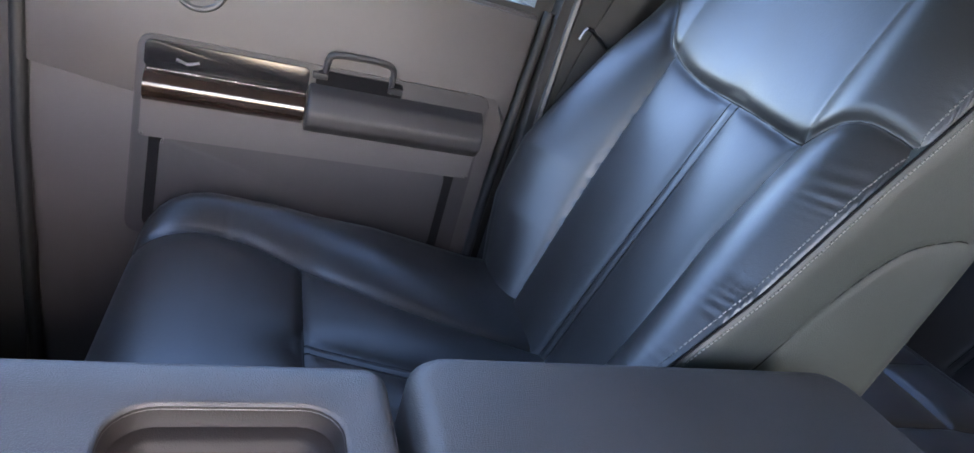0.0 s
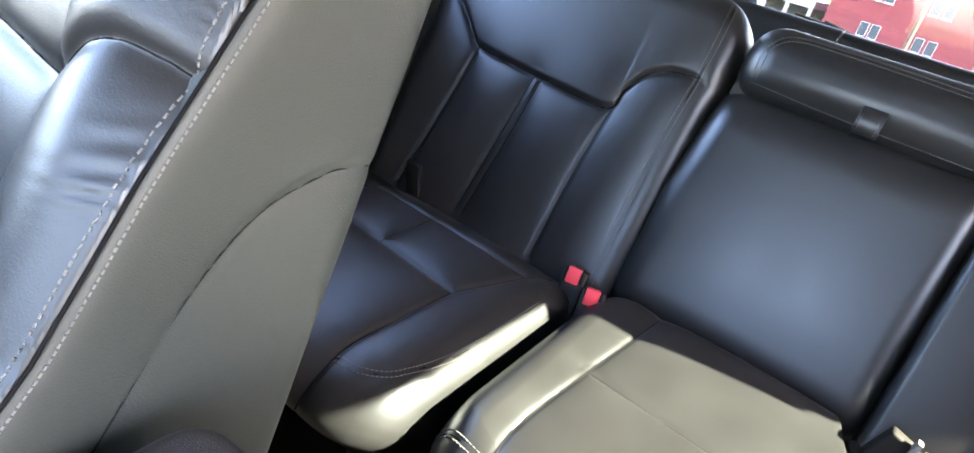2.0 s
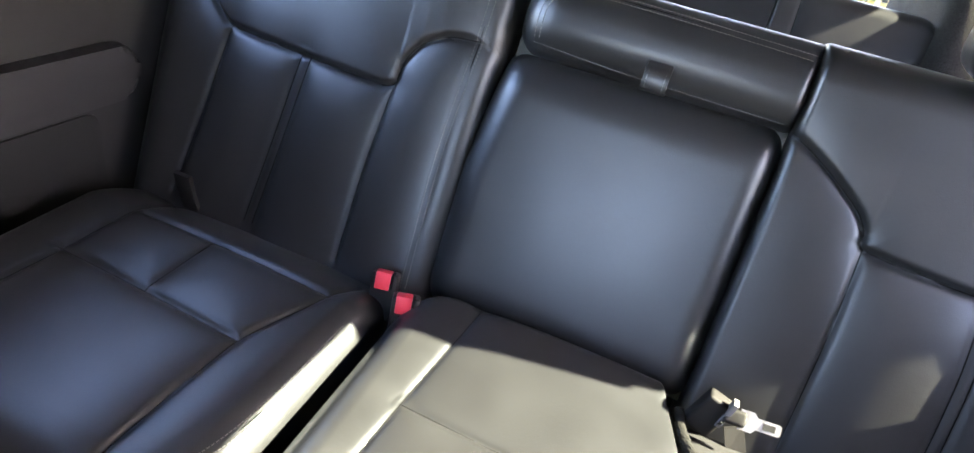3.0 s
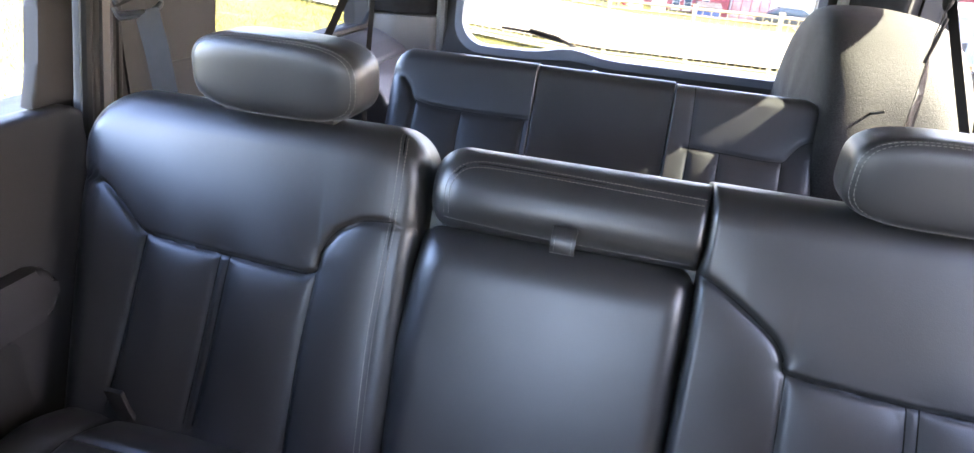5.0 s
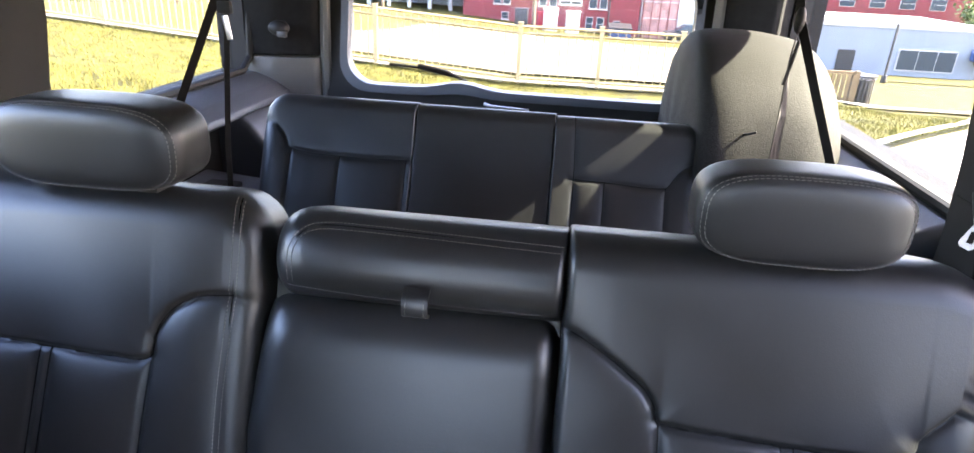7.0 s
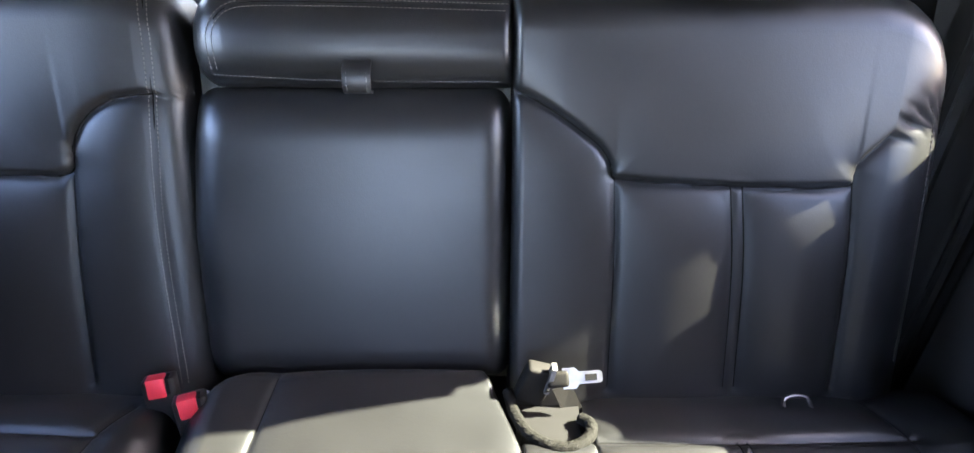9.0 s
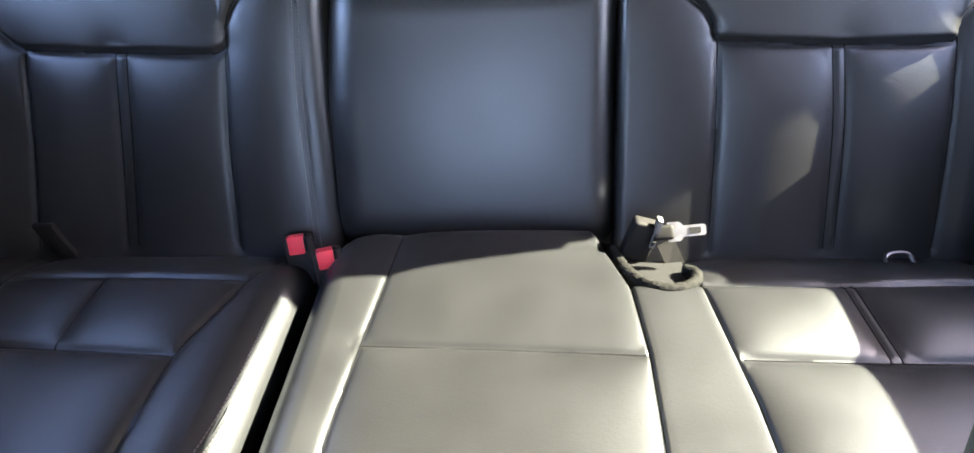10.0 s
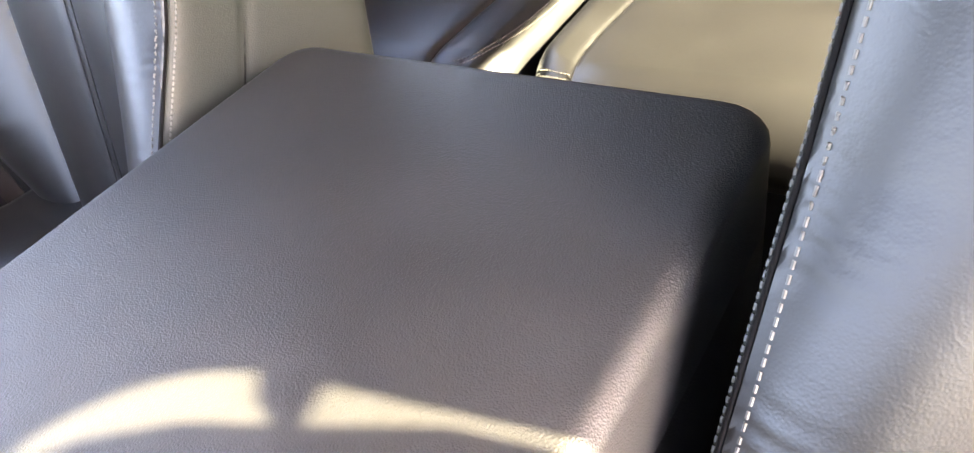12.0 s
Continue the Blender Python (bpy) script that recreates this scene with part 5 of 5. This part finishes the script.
part("draw_cord", tube(ring, 0.003), CARPET, cover, smooth=True)
part("cord_end", tube([(0.537, 2.178, 0.850), (0.55, 2.155, 0.858), (0.565, 2.15, 0.865)], 0.003), RUBBER, cover, smooth=True)
part("wheel_stand", box((0.48, 2.25, 0.0), (0.78, 2.76, 0.32)), CARPET, cover, bevel=0.01)

# third-row belts
tb = thing("third_row_belt", (-0.62, 2.0, 0.7), "black third-row belt hanging from the roof edge", "seat belt", "third-row belts")
part("webbing", strip([(-0.53, 2.0, 1.30), (-0.556, 2.0, 1.115), (-0.708, 2.05, 0.857), (-0.74, 2.06, 0.78)], 0.017, 0.002, (0.9, 0.3, 0)), WEB, tb)
part("hanging_webbing", strip([(-0.53, 1.99, 1.30), (-0.539, 1.99, 1.1), (-0.548, 1.95, 0.80), (-0.552, 1.94, 0.58)], 0.011, 0.002, (1, 0.3, 0)), WEB, tb)
part("tongue", box((-0.006, -0.002, -0.032), (0.006, 0.002, 0.015), m=Matrix.Translation((-0.537, 1.975, 1.045)) @ Matrix.Rotation(-0.15, 4, "Y")), SATIN, tb, "bright belt tongue", bevel=0.002)
part("tongue_grip", box((-0.014, -0.006, -0.012), (0.014, 0.006, 0.012), m=Matrix.Translation((-0.540, 1.98, 1.075))), RUBBER, tb, bevel=0.003)
tb = thing("third_row_belt", (0.6, 2.0, 0.7), "black and grey third-row belt hanging from a roof guide", "seat belt", "third-row belts")
part("webbing", strip([(0.530, 2.0, 1.31), (0.555, 2.0, 1.12), (0.600, 1.98, 1.0), (0.655, 1.95, 0.853), (0.70, 1.94, 0.72)], 0.017, 0.002, (0.75, -0.6, 0.2)), WEB, tb)
part("grey_webbing", strip([(0.556, 1.99, 1.10), (0.552, 1.99, 1.04), (0.550, 1.96, 0.94), (0.546, 1.94, 0.80)], 0.021, 0.002, [(0.3, 1, 0), (0.4, 1, 0), (0.8, 0.6, 0), (1, 0.3, 0)]), WEB_GREY, tb, "grey belt webbing")
bm = bmesh.new()
bmesh.ops.create_uvsphere(bm, u_segments=16, v_segments=10, radius=1, matrix=Matrix.Translation((0.556, 1.995, 1.11)) @ Matrix.Diagonal((0.010, 0.010, 0.024, 1)))
part("guide", bm, RUBBER, tb, smooth=True)
part("retaining_clip", tube([(0.558, 1.98, 1.075), (0.552, 1.98, 1.03), (0.545, 1.975, 0.995)], 0.0035), RUBBER, tb, smooth=True)

# window panes on the sides
for i, (holes, x) in enumerate(((HOLES_L, XL - 0.05), (HOLES_R, XR + 0.05))):
    for h in holes:
        if h[2] < 0.5:
            continue
        # right rear-door pane is tinted only to dim the light on the wide seat
        w = part("window_%d" % (i + 1), box((x - 0.002, h[0] - 0.01, h[2] - 0.01), (x + 0.002, h[1] + 0.01, h[3] + 0.01)), PRIVACY if h[0] > 1.5 or (i == 1 and h[0] > 0.6) else GLASS)
        tagged(w, "clear side window glass of the car", "window", kind="structure")
        w.visible_shadow = False
w = part("windscreen", prism([(-1.25, 0.80), (-1.246, 0.80), (-0.70, 1.325), (-0.704, 1.325)], 0, XL + 0.05, XR - 0.05), GLASS)
tagged(w, "clear windscreen of the car", "window", kind="structure")
w.visible_shadow = False


# ---- outdoors ----
GRASS = material("dry_grass", (0.066, 0.060, 0.017), 0.9, 0.6, 40, 0.6, 3.0, spec=0.05)
BLADE = material("grass_blades", (0.135, 0.125, 0.032), 0.8, 0, 50, 0.6, 2.5, spec=0.05)
CONCRETE = material("pale_concrete", (0.22, 0.21, 0.19), 0.85, 0.4, 60, 0.1, 0.7)
PAVING = material("pale_paving", (0.24, 0.225, 0.195), 0.9, 0.5, 60, 0.15, 0.8)
STREET = material("pale_tan_paving", (0.125, 0.105, 0.058), 0.9, 0.4, 40, 0.12, 0.6)
FENCE = material("tan_painted_steel", (0.34, 0.26, 0.13), 0.55, 0.2, 200, 0.15, 4)
BRICK = material("red_brick", (0.17, 0.034, 0.036), 0.85, 0.4, 30, 0.15, 1.0)
PALERED = material("faded_red_paint", (0.36, 0.20, 0.17), 0.8, 0.2, 30, 0.3, 1.5)
WHITE = material("white_paint", (0.42, 0.41, 0.38), 0.6, 0.1, 30, 0.08, 0.6)
SIDING = material("pale_grey_wall", (0.20, 0.225, 0.25), 0.7, 0.1, 20, 0.08, 0.4)
DARKGLASS = material("dark_window_glass", (0.03, 0.045, 0.06), 0.25)
CARPAINT = material("dark_car_paint", (0.022, 0.025, 0.028), 0.35, coat=0.3)
TIMBER = material("tan_timber", (0.16, 0.11, 0.05), 0.75, 0.4, 40, 0.2, 3)
LEAF = material("leaves", (0.07, 0.11, 0.03), 0.7, 0, 50, 0.4, 2.0)
BARK = material("bark", (0.12, 0.09, 0.06), 0.9, 0.6, 60, 0.3, 4)
SHINGLE = material("dark_roofing", (0.09, 0.07, 0.06), 0.9, 0.4, 20, 0.2, 1.0)


def ground_z(x, y):
    g = float(np.interp(y, [-200, 0, 6, 12, 20, 55, 75, 300], [-0.66, -0.66, -0.68, -0.76, -1.45, -4.2, -4.45, -4.45]))
    g -= float(np.interp(y, [9, 18, 56], [0, 0.50, 1.55])) * min(1.0, max(0.0, (x - 3 - 0.15 * (y - 9)) / 2.5))
    g += 0.06 * min(16.0, max(0.0, 5.5 - x)) * float(np.interp(y, [30, 52], [0, 1]))
    return g + 0.075 * min(14.0, max(0.0, -x - 1.0)) * float(np.interp(y, [0, 4, 12, 40], [0.6, 1.0, 1.0, 0.3]))


def sheet(name, xs, ys, lift, mat, label, category, kind="structure", bumps=0.0):
    verts, faces = [], []
    for y in ys:
        for x in xs(y):
            verts.append((x, y, ground_z(x, y) + lift + bumps * noise.noise(Vector((x * 0.9, y * 0.9, 0)))))
    n = len(xs(ys[0]))
    for j in range(len(ys) - 1):
        for i in range(n - 1):
            a = j * n + i
            faces.append((a, a + 1, a + n + 1, a + n))
    return tagged(link_mesh(name, verts, faces, mat), label, category, kind=kind)


span = [-900, -300, -100, -50] + list(np.arange(-30, 30.1, 1.0)) + [50, 100, 300, 900]
deep = [-900, -300, -80, -20] + list(np.arange(-6, 24, 0.75)) + [26, 30, 36, 44, 55, 65, 75, 120, 300, 900]
sheet("ground", lambda y: span, deep, 0.0, GRASS, "sunlit dry yellow-green grass", "ground", bumps=0.03)


def curb_x(y):
    """The edge between the lawn and the road on the driver's side."""
    return float(np.interp(y, [-30, 2, 5, 8, 11, 12.4, 15, 18], [1.6, 1.6, 2.0, 3.15, 5.9, 7.1, 10.5, 40]))


road_y = [-60, -30, -10] + list(np.arange(-4, 18.1, 0.5))
sheet("road", lambda y: [curb_x(y) + 0.12 + t for t in (0, 0.5, 1, 2, 4, 7, 11, 20, 60)], road_y, 0.02, PAVING, "pale sunlit concrete road", "road")
sheet("pavement", lambda y: [curb_x(y) - 0.05, curb_x(y) - 0.04, curb_x(y) + 0.10, curb_x(y) + 0.12], road_y, 0.12, CONCRETE, "pale concrete kerb along the lawn", "kerb")
sheet("parking_ground", lambda y: [-1.7 - 0.0 * y, -1.0, 0, 0.8, 1.57], [-30, -10, -4, 0, 2, 4.6], 0.015, PAVING, "pale concrete under the parked car", "road")
sheet("street", lambda y: list(np.linspace(-6.5 - 0.05 * y, 0.35 * y, 41)), [14.0, 16, 20, 26, 32, 40], 0.04, STREET, "bleached concrete street beyond the fence", "road")
sheet("far_verge", lambda y: list(np.linspace(-60, 60, 41)), [40.0, 44, 50, 54], 0.05, GRASS, "grass verge in front of the brick building", "ground")
sheet("footpath", lambda y: list(np.linspace(5.2 + (y - 16) * 1.5, 15 + (y - 16) * 1.5, 12)), [15.8, 16.2, 16.6, 17.0], 0.06, CONCRETE, "pale footpath across the lawn", "path")

sheet("mowing_strip", lambda y: list(np.linspace(-18, 3.4, 39)), [11.86, 12.0, 12.16], 0.05, CONCRETE, "pale concrete strip under the fence", "kerb")

# blades of grass near the windows
random.seed(4)
verts, faces = [], []
for k in range(42000):
    if k % 4:
        x, y = random.uniform(-9, 0.5), random.uniform(4.5, 12.5)
    else:
        y = random.uniform(8, 14)
        x = curb_x(y) - random.uniform(0.1, 3.5)
    z, a, h = ground_z(x, y) - 0.01, random.uniform(0, 6.3), random.uniform(0.03, 0.075)
    dx, dy = math.cos(a) * 0.007, math.sin(a) * 0.007
    lx, ly = random.uniform(-0.04, 0.04), random.uniform(-0.04, 0.04)
    b = len(verts)
    verts += [(x - dx, y - dy, z), (x + dx, y + dy, z), (x + lx, y + ly, z + h)]
    faces.append((b, b + 1, b + 2))
tagged(link_mesh("grass", verts, faces, BLADE, smooth=False), "short dry grass blades on the lawn", "grass", kind="stuff")

# fence
fence = thing("fence", (0, 12, -0.8), "tan steel picket fence along the lawn", "fence")
POSTS = [-17.6, -15.25, -12.9, -10.55, -8.24, -5.70, -3.21, -0.71, 0.64, 1.95, 3.25]


def shared(name, me, at, parent, mat=None):
    ob = new(name, me)
    ob.parent = parent
    ob.location = Vector(at) - ROOT[parent]
    return ob


def mesh_of(bm, mat, name):
    bmesh.ops.recalc_face_normals(bm, faces=bm.faces[:])
    me = bpy.data.meshes.new(name)
    bm.to_mesh(me)
    bm.free()
    me.materials.append(mat)
    return me


post_me = mesh_of(box((-0.035, -0.035, -0.15), (0.035, 0.035, 1.0)), FENCE, "post")
picket_me = mesh_of(box((-0.008, -0.008, 0.10), (0.008, 0.008, 0.93)), FENCE, "picket")
cap_me = mesh_of(box((-0.045, -0.045, 1.0), (0.045, 0.045, 1.02)), FENCE, "post_cap")
for x in POSTS:
    shared("post", post_me, (x, 12, ground_z(x, 12)), fence)
    shared("post_cap", cap_me, (x, 12, ground_z(x, 12)), fence)
for a, b in zip(POSTS, POSTS[1:]):
    za, zb = ground_z(a, 12), ground_z(b, 12)
    for h in (0.10, 0.84, 0.95):
        part("rail", tube([(a, 12, za + h), (b, 12, zb + h)], 0.022, sides=4), FENCE, fence)
    n = int((b - a) / 0.125)
    for k in range(1, n):
        x = a + (b - a) * k / n
        shared("picket", picket_me, (x, 12, za + (zb - za) * k / n), fence)


def house_window(parent, x, y, z, w, h, sill=True):
    win = part("window", box((x - w / 2 - 0.05, y - 0.06, z - 0.05), (x + w / 2 + 0.05, y + 0.02, z + h + 0.05)), WHITE, parent)
    part("pane", box((x - w / 2, y - 0.075, z), (x + w / 2, y - 0.061, z + h * 0.48)), DARKGLASS, win)
    part("pane", box((x - w / 2, y - 0.085, z + h * 0.52), (x + w / 2, y - 0.061, z + h)), DARKGLASS, win)
    if sill:
        part("sill", box((x - w / 2 - 0.1, y - 0.12, z - 0.13), (x + w / 2 + 0.1, y - 0.062, z - 0.06)), WHITE, win)


# red brick building
hall = thing("brick_building", (0, 58, -4.5), "two-storey red brick hall with white windows", "building")
Y = 58.0
part("wall", box((-9.2, Y, -6.0), (5.5, Y + 14, 4.5)), BRICK, hall)
part("roof", box((-9.4, Y - 0.2, 4.5), (5.7, Y + 14.2, 4.9)), SHINGLE, hall)
part("cornice", box((-9.3, Y - 0.12, 4.1), (5.6, Y - 0.003, 4.5)), WHITE, hall)
for x in (-6.3, -5.5, -2.5, -1.65, 1.65, 2.5):
    house_window(hall, x, Y, -2.1, 0.55, 1.9)
    house_window(hall, x, Y, 1.5, 0.55, 1.9)
for x, z, h in ((-5.6, -3.3, 0.5), (-1.6, -3.7, 0.8), (0.3, -4.1, 1.1), (1.45, -3.85, 1.0), (2.35, -3.85, 1.0), (3.7, -3.85, 0.8)):
    house_window(hall, x, Y, z, 0.5, h)
sign = part("sign_board", box((-1.2, Y - 0.1, -2.02), (0.75, Y - 0.004, -1.52)), WHITE, hall, "white sign board with a line of lettering")
for x0, x1 in ((-1.05, -0.25), (-0.13, 0.6)):
    part("lettering_bar", box((x0, Y - 0.115, -1.87), (x1, Y - 0.101, -1.67)), CARPAINT, sign)
part("downpipe", tube([(3.0, Y - 0.08, -4.5), (3.0, Y - 0.08, 4.1)], 0.07), SHINGLE, hall)
trailer = thing("shed", (10, 60, -4.5), "white and red shed beside the brick hall", "building")
part("wall", box((5.6, 58.5, -6), (13.5, 66, 3.2)), WHITE, trailer)
door_ = part("door", box((5.75, 58.44, -4.6), (8.6, 58.497, 0.6)), PALERED, trailer, "faded pink panelled doors")
for k in range(5):
    part("door_rib", box((5.75 + k * 0.7, 58.38, -4.6), (5.81 + k * 0.7, 58.437, 0.6)), BRICK, door_)
for k in range(4):
    part("door_rail", box((5.82, 58.40, -4.0 + k * 1.3), (8.58, 58.436, -3.93 + k * 1.3)), WHITE, door_)
arc = thing("arcade_building", (-16, 62, -4), "low white building with open bays", "building")
part("roof", box((-24, 60, -0.4), (-10.5, 70, 0.2)), WHITE, arc)
part("back_wall", box((-24, 68, -5), (-10.5, 68.3, -0.4)), SIDING, arc)
for k in range(8):
    part("column", box((-23.8 + k * 1.85, 60.1, -5.2), (-23.5 + k * 1.85, 60.4, -0.4)), WHITE, arc)
for x, y, w, h, m_, nm, lb in ((-3.6, 50, 0.9, 1.25, GREYTRIM, "rubbish_bin", "grey bin by the brick hall"), (-2.2, 50.5, 0.5, 1.2, RED, "rubbish_bin", "small red drum by the brick hall"), (-1.5, 50, 1.0, 1.5, WHITE, "utility_box", "white utility cabinet by the brick hall"), (0.1, 50, 1.0, 1.5, WHITE, "utility_box", "white utility cabinet by the brick hall")):
    z = ground_z(x, y)
    t = thing(nm, (x, y, z), lb, "bin" if "bin" in nm else "cabinet")
    part("body", box((x - w / 2, y - w / 2, z), (x + w / 2, y + w / 2, z + h)), m_, t, bevel=0.06)
    part("lid", box((x - w / 2 - 0.04, y - w / 2 - 0.04, z + h), (x + w / 2 + 0.04, y + w / 2 + 0.04, z + h + 0.1)), m_, t, bevel=0.03)
dump = thing("dumpster", (3.7, 53, -4.2), "dark blue dumpster by the brick hall", "dumpster")
part("bin", prism([(52.2, -4.2), (53.8, -4.2), (54.0, -2.95), (52.0, -3.15)], 0, 2.9, 4.5), material("blue_steel", (0.03, 0.06, 0.16), 0.5), dump, bevel=0.05)
part("lid", prism([(51.9, -3.14), (54.05, -2.94), (54.05, -2.86), (51.9, -3.06)], 0, 2.85, 4.55), PLASTIC, dump)


def pole(x, y, h, r, label, name="utility_pole"):
    z = ground_z(x, y)
    t = thing(name, (x, y, z), label, "pole")
    part("shaft", tube([(x, y, z - 0.1), (x, y, z + h)], r, sides=10), BARK if name == "utility_pole" else PLASTIC, t, smooth=True)
    return t, z


t, z = pole(-2.6, 48, 9, 0.13, "brown timber utility pole")
part("cross_arm", box((-3.6, 47.9, z + 8.2), (-1.6, 48.1, z + 8.35)), BARK, t)
pole(-14.5, 52, 9, 0.13, "brown timber utility pole")
t, z = pole(16.7, 38, 3.1, 0.06, "black street lamp by the pale building", "street_lamp")
part("base", tube([(16.7, 38, z), (16.7, 38, z + 0.4)], 0.14, sides=10), PLASTIC, t, smooth=True)
part("lantern", tube([(16.7, 38, z + 3.0), (16.7, 38, z + 3.4)], 0.16, sides=8), WHITE, t, smooth=True)

# parked car by the hall
z = ground_z(9.3, 55)
pc = thing("parked_car", (9.3, 55, z), "dark grey saloon car parked by the hall", "car")
part("body", prism([(7.2, z + 0.35), (11.7, z + 0.35), (11.75, z + 0.8), (11.4, z + 0.95), (10.7, z + 1.0), (7.3, z + 0.85)], 1, 54.1, 55.9), CARPAINT, pc, bevel=0.08)
part("cabin", prism([(8.0, z + 0.93), (11.1, z + 0.97), (10.4, z + 1.42), (8.75, z + 1.42)], 1, 54.25, 55.75), DARKGLASS, pc, bevel=0.05)
part("cabin_roof", box((8.75, 54.28, z + 1.425), (10.4, 55.72, z + 1.46)), CARPAINT, pc, bevel=0.015)
for x in (8.0, 10.7):
    for y in (54.15, 55.85):
        wh = part("wheel", tube([(x, y - 0.1, z + 0.33), (x, y + 0.1, z + 0.33)], 0.33, sides=20), RUBBER, pc, smooth=True)
        part("rim", tube([(x, y - 0.11, z + 0.33), (x, y + 0.11, z + 0.33)], 0.2, sides=16), CHROME, wh, smooth=True)

# pale single-storey building to the side, shops, bins, timber screen
shop = thing("shop_building", (24, 56, -6.0), "long pale single-storey building with a shop window", "building")
part("wall", box((15.2, 56, -8.5), (31.3, 68, -2.25)), SIDING, shop)
part("parapet", box((15.1, 55.9, -2.247), (31.4, 68.1, -1.85)), WHITE, shop)
part("door", box((20.8, 55.94, -5.9), (22.1, 55.997, -4.0)), GREYTRIM, shop, "grey service door")
dw = part("shop_window", box((25.2, 55.93, -5.35), (29.5, 55.997, -3.7)), WHITE, shop, "wide shop window in a white frame")
for k in range(3):
    part("pane", box((25.3 + 1.39 * k, 55.90, -5.25), (26.63 + 1.39 * k, 55.927, -3.8)), DARKGLASS, dw)
part("awning", prism([(54.6, -4.3), (55.99, -3.5), (55.99, -4.3)], 0, 30.4, 32.0), material("blue_awning", (0.05, 0.09, 0.22), 0.7), shop)
row = thing("brick_row", (22, 80, -4), "red brick row of shops behind the pale building", "building")
part("wall", box((12, 80, -9), (42, 92, 0.6)), BRICK, row)
part("roof", box((11.8, 79.8, 0.6), (42.2, 92.2, 2.6)), SHINGLE, row)
for k in range(9):
    house_window(row, 14 + 3.1 * k, 80, -1.7, 1.5, 1.1, False)
scr = thing("timber_screen", (6.5, 18, -1.9), "tan slatted timber bin screen on the lawn", "screen")
z = ground_z(6.6, 18.0)
part("top_rail", box((5.3, 17.95, z + 0.70), (7.18, 18.05, z + 0.78)), TIMBER, scr)
part("low_rail", box((5.3, 17.95, z + 0.05), (7.18, 18.05, z + 0.13)), TIMBER, scr)
slat = mesh_of(box((-0.04, -0.02, 0.02), (0.04, 0.02, 0.72)), TIMBER, "slat")
for k in range(15):
    shared("slat", slat, (5.36 + 0.125 * k, 17.9, z), scr)
for x in (5.3, 7.18):
    part("corner_post", box((x - 0.05, 17.9, z - 0.3), (x + 0.05, 18.05, z + 0.80)), TIMBER, scr)
z = ground_z(7.35, 18.2) - 0.02
tr = thing("litter_bin", (7.42, 18.2, z), "dark slatted litter bin with a lid", "bin")
for k in range(20):
    a = 2 * math.pi * k / 20
    part("bar", box((-0.027, -0.008, 0.0), (0.027, 0.008, 0.70), m=Matrix.Translation((7.42 + 0.28 * math.cos(a), 18.2 + 0.28 * math.sin(a), z)) @ Matrix.Rotation(a + math.pi / 2, 4, "Z")), CARPAINT, tr)
part("liner", tube([(7.42, 18.2, z), (7.42, 18.2, z + 0.68)], 0.25, sides=20), PLASTIC, tr, smooth=True)
part("lid", tube([(7.42, 18.2, z + 0.74), (7.42, 18.2, z + 0.79)], 0.33, sides=20), PLASTIC, tr, smooth=True)
for sx in (-0.25, 0.25):
    part("lid_post", box((7.42 + sx - 0.015, 18.185, z + 0.66), (7.42 + sx + 0.015, 18.215, z + 0.75)), PLASTIC, tr)


def tree(x, y, h, spread, seed):
    random.seed(seed)
    z = ground_z(x, y)
    t = thing("tree", (x, y, z), "leafy tree beyond the pale building", "tree", "trees")
    bm = tube([(x, y, z - 0.2), (x + 0.05, y, z + h * 0.3), (x, y, z + h * 0.6)], 0.16, sides=8)
    for k in range(7):
        a, s = random.uniform(0, 6.3), h * random.uniform(0.28, 0.5)
        tube([(x, y, z + s), (x + math.cos(a) * spread * 0.4, y + math.sin(a) * spread * 0.4, z + s + h * 0.16), (x + math.cos(a) * spread * 0.8, y + math.sin(a) * spread * 0.8, z + s + h * 0.24)], 0.06, bm, 6)
    part("trunk", bm, BARK, t, smooth=True)
    vs, fs = [], []
    for k in range(2600):
        d = Vector((random.gauss(0, 1), random.gauss(0, 1), random.gauss(0, 1))).normalized() * random.uniform(0.5, 1.0)
        p = Vector((x, y, z + h * 0.66)) + Vector((d.x * spread, d.y * spread, d.z * h * 0.34))
        p += Vector((noise.noise(p * 0.9), noise.noise(p * 0.9 + Vector((9, 0, 0))), noise.noise(p * 0.9 + Vector((0, 9, 0))))) * 0.9
        u, w = Vector((random.uniform(-1, 1), random.uniform(-1, 1), random.uniform(-1, 1))) * 0.16, Vector((random.uniform(-1, 1), random.uniform(-1, 1), random.uniform(-1, 1))) * 0.16
        b = len(vs)
        vs += [p - u, p + w, p + u, p - w]
        fs.append((b, b + 1, b + 2, b + 3))
    link_mesh("crown", vs, fs, LEAF, t, smooth=False)


tree(34.5, 62, 6.5, 2.6, 3)
tree(-24, 40, 8, 3.2, 5)
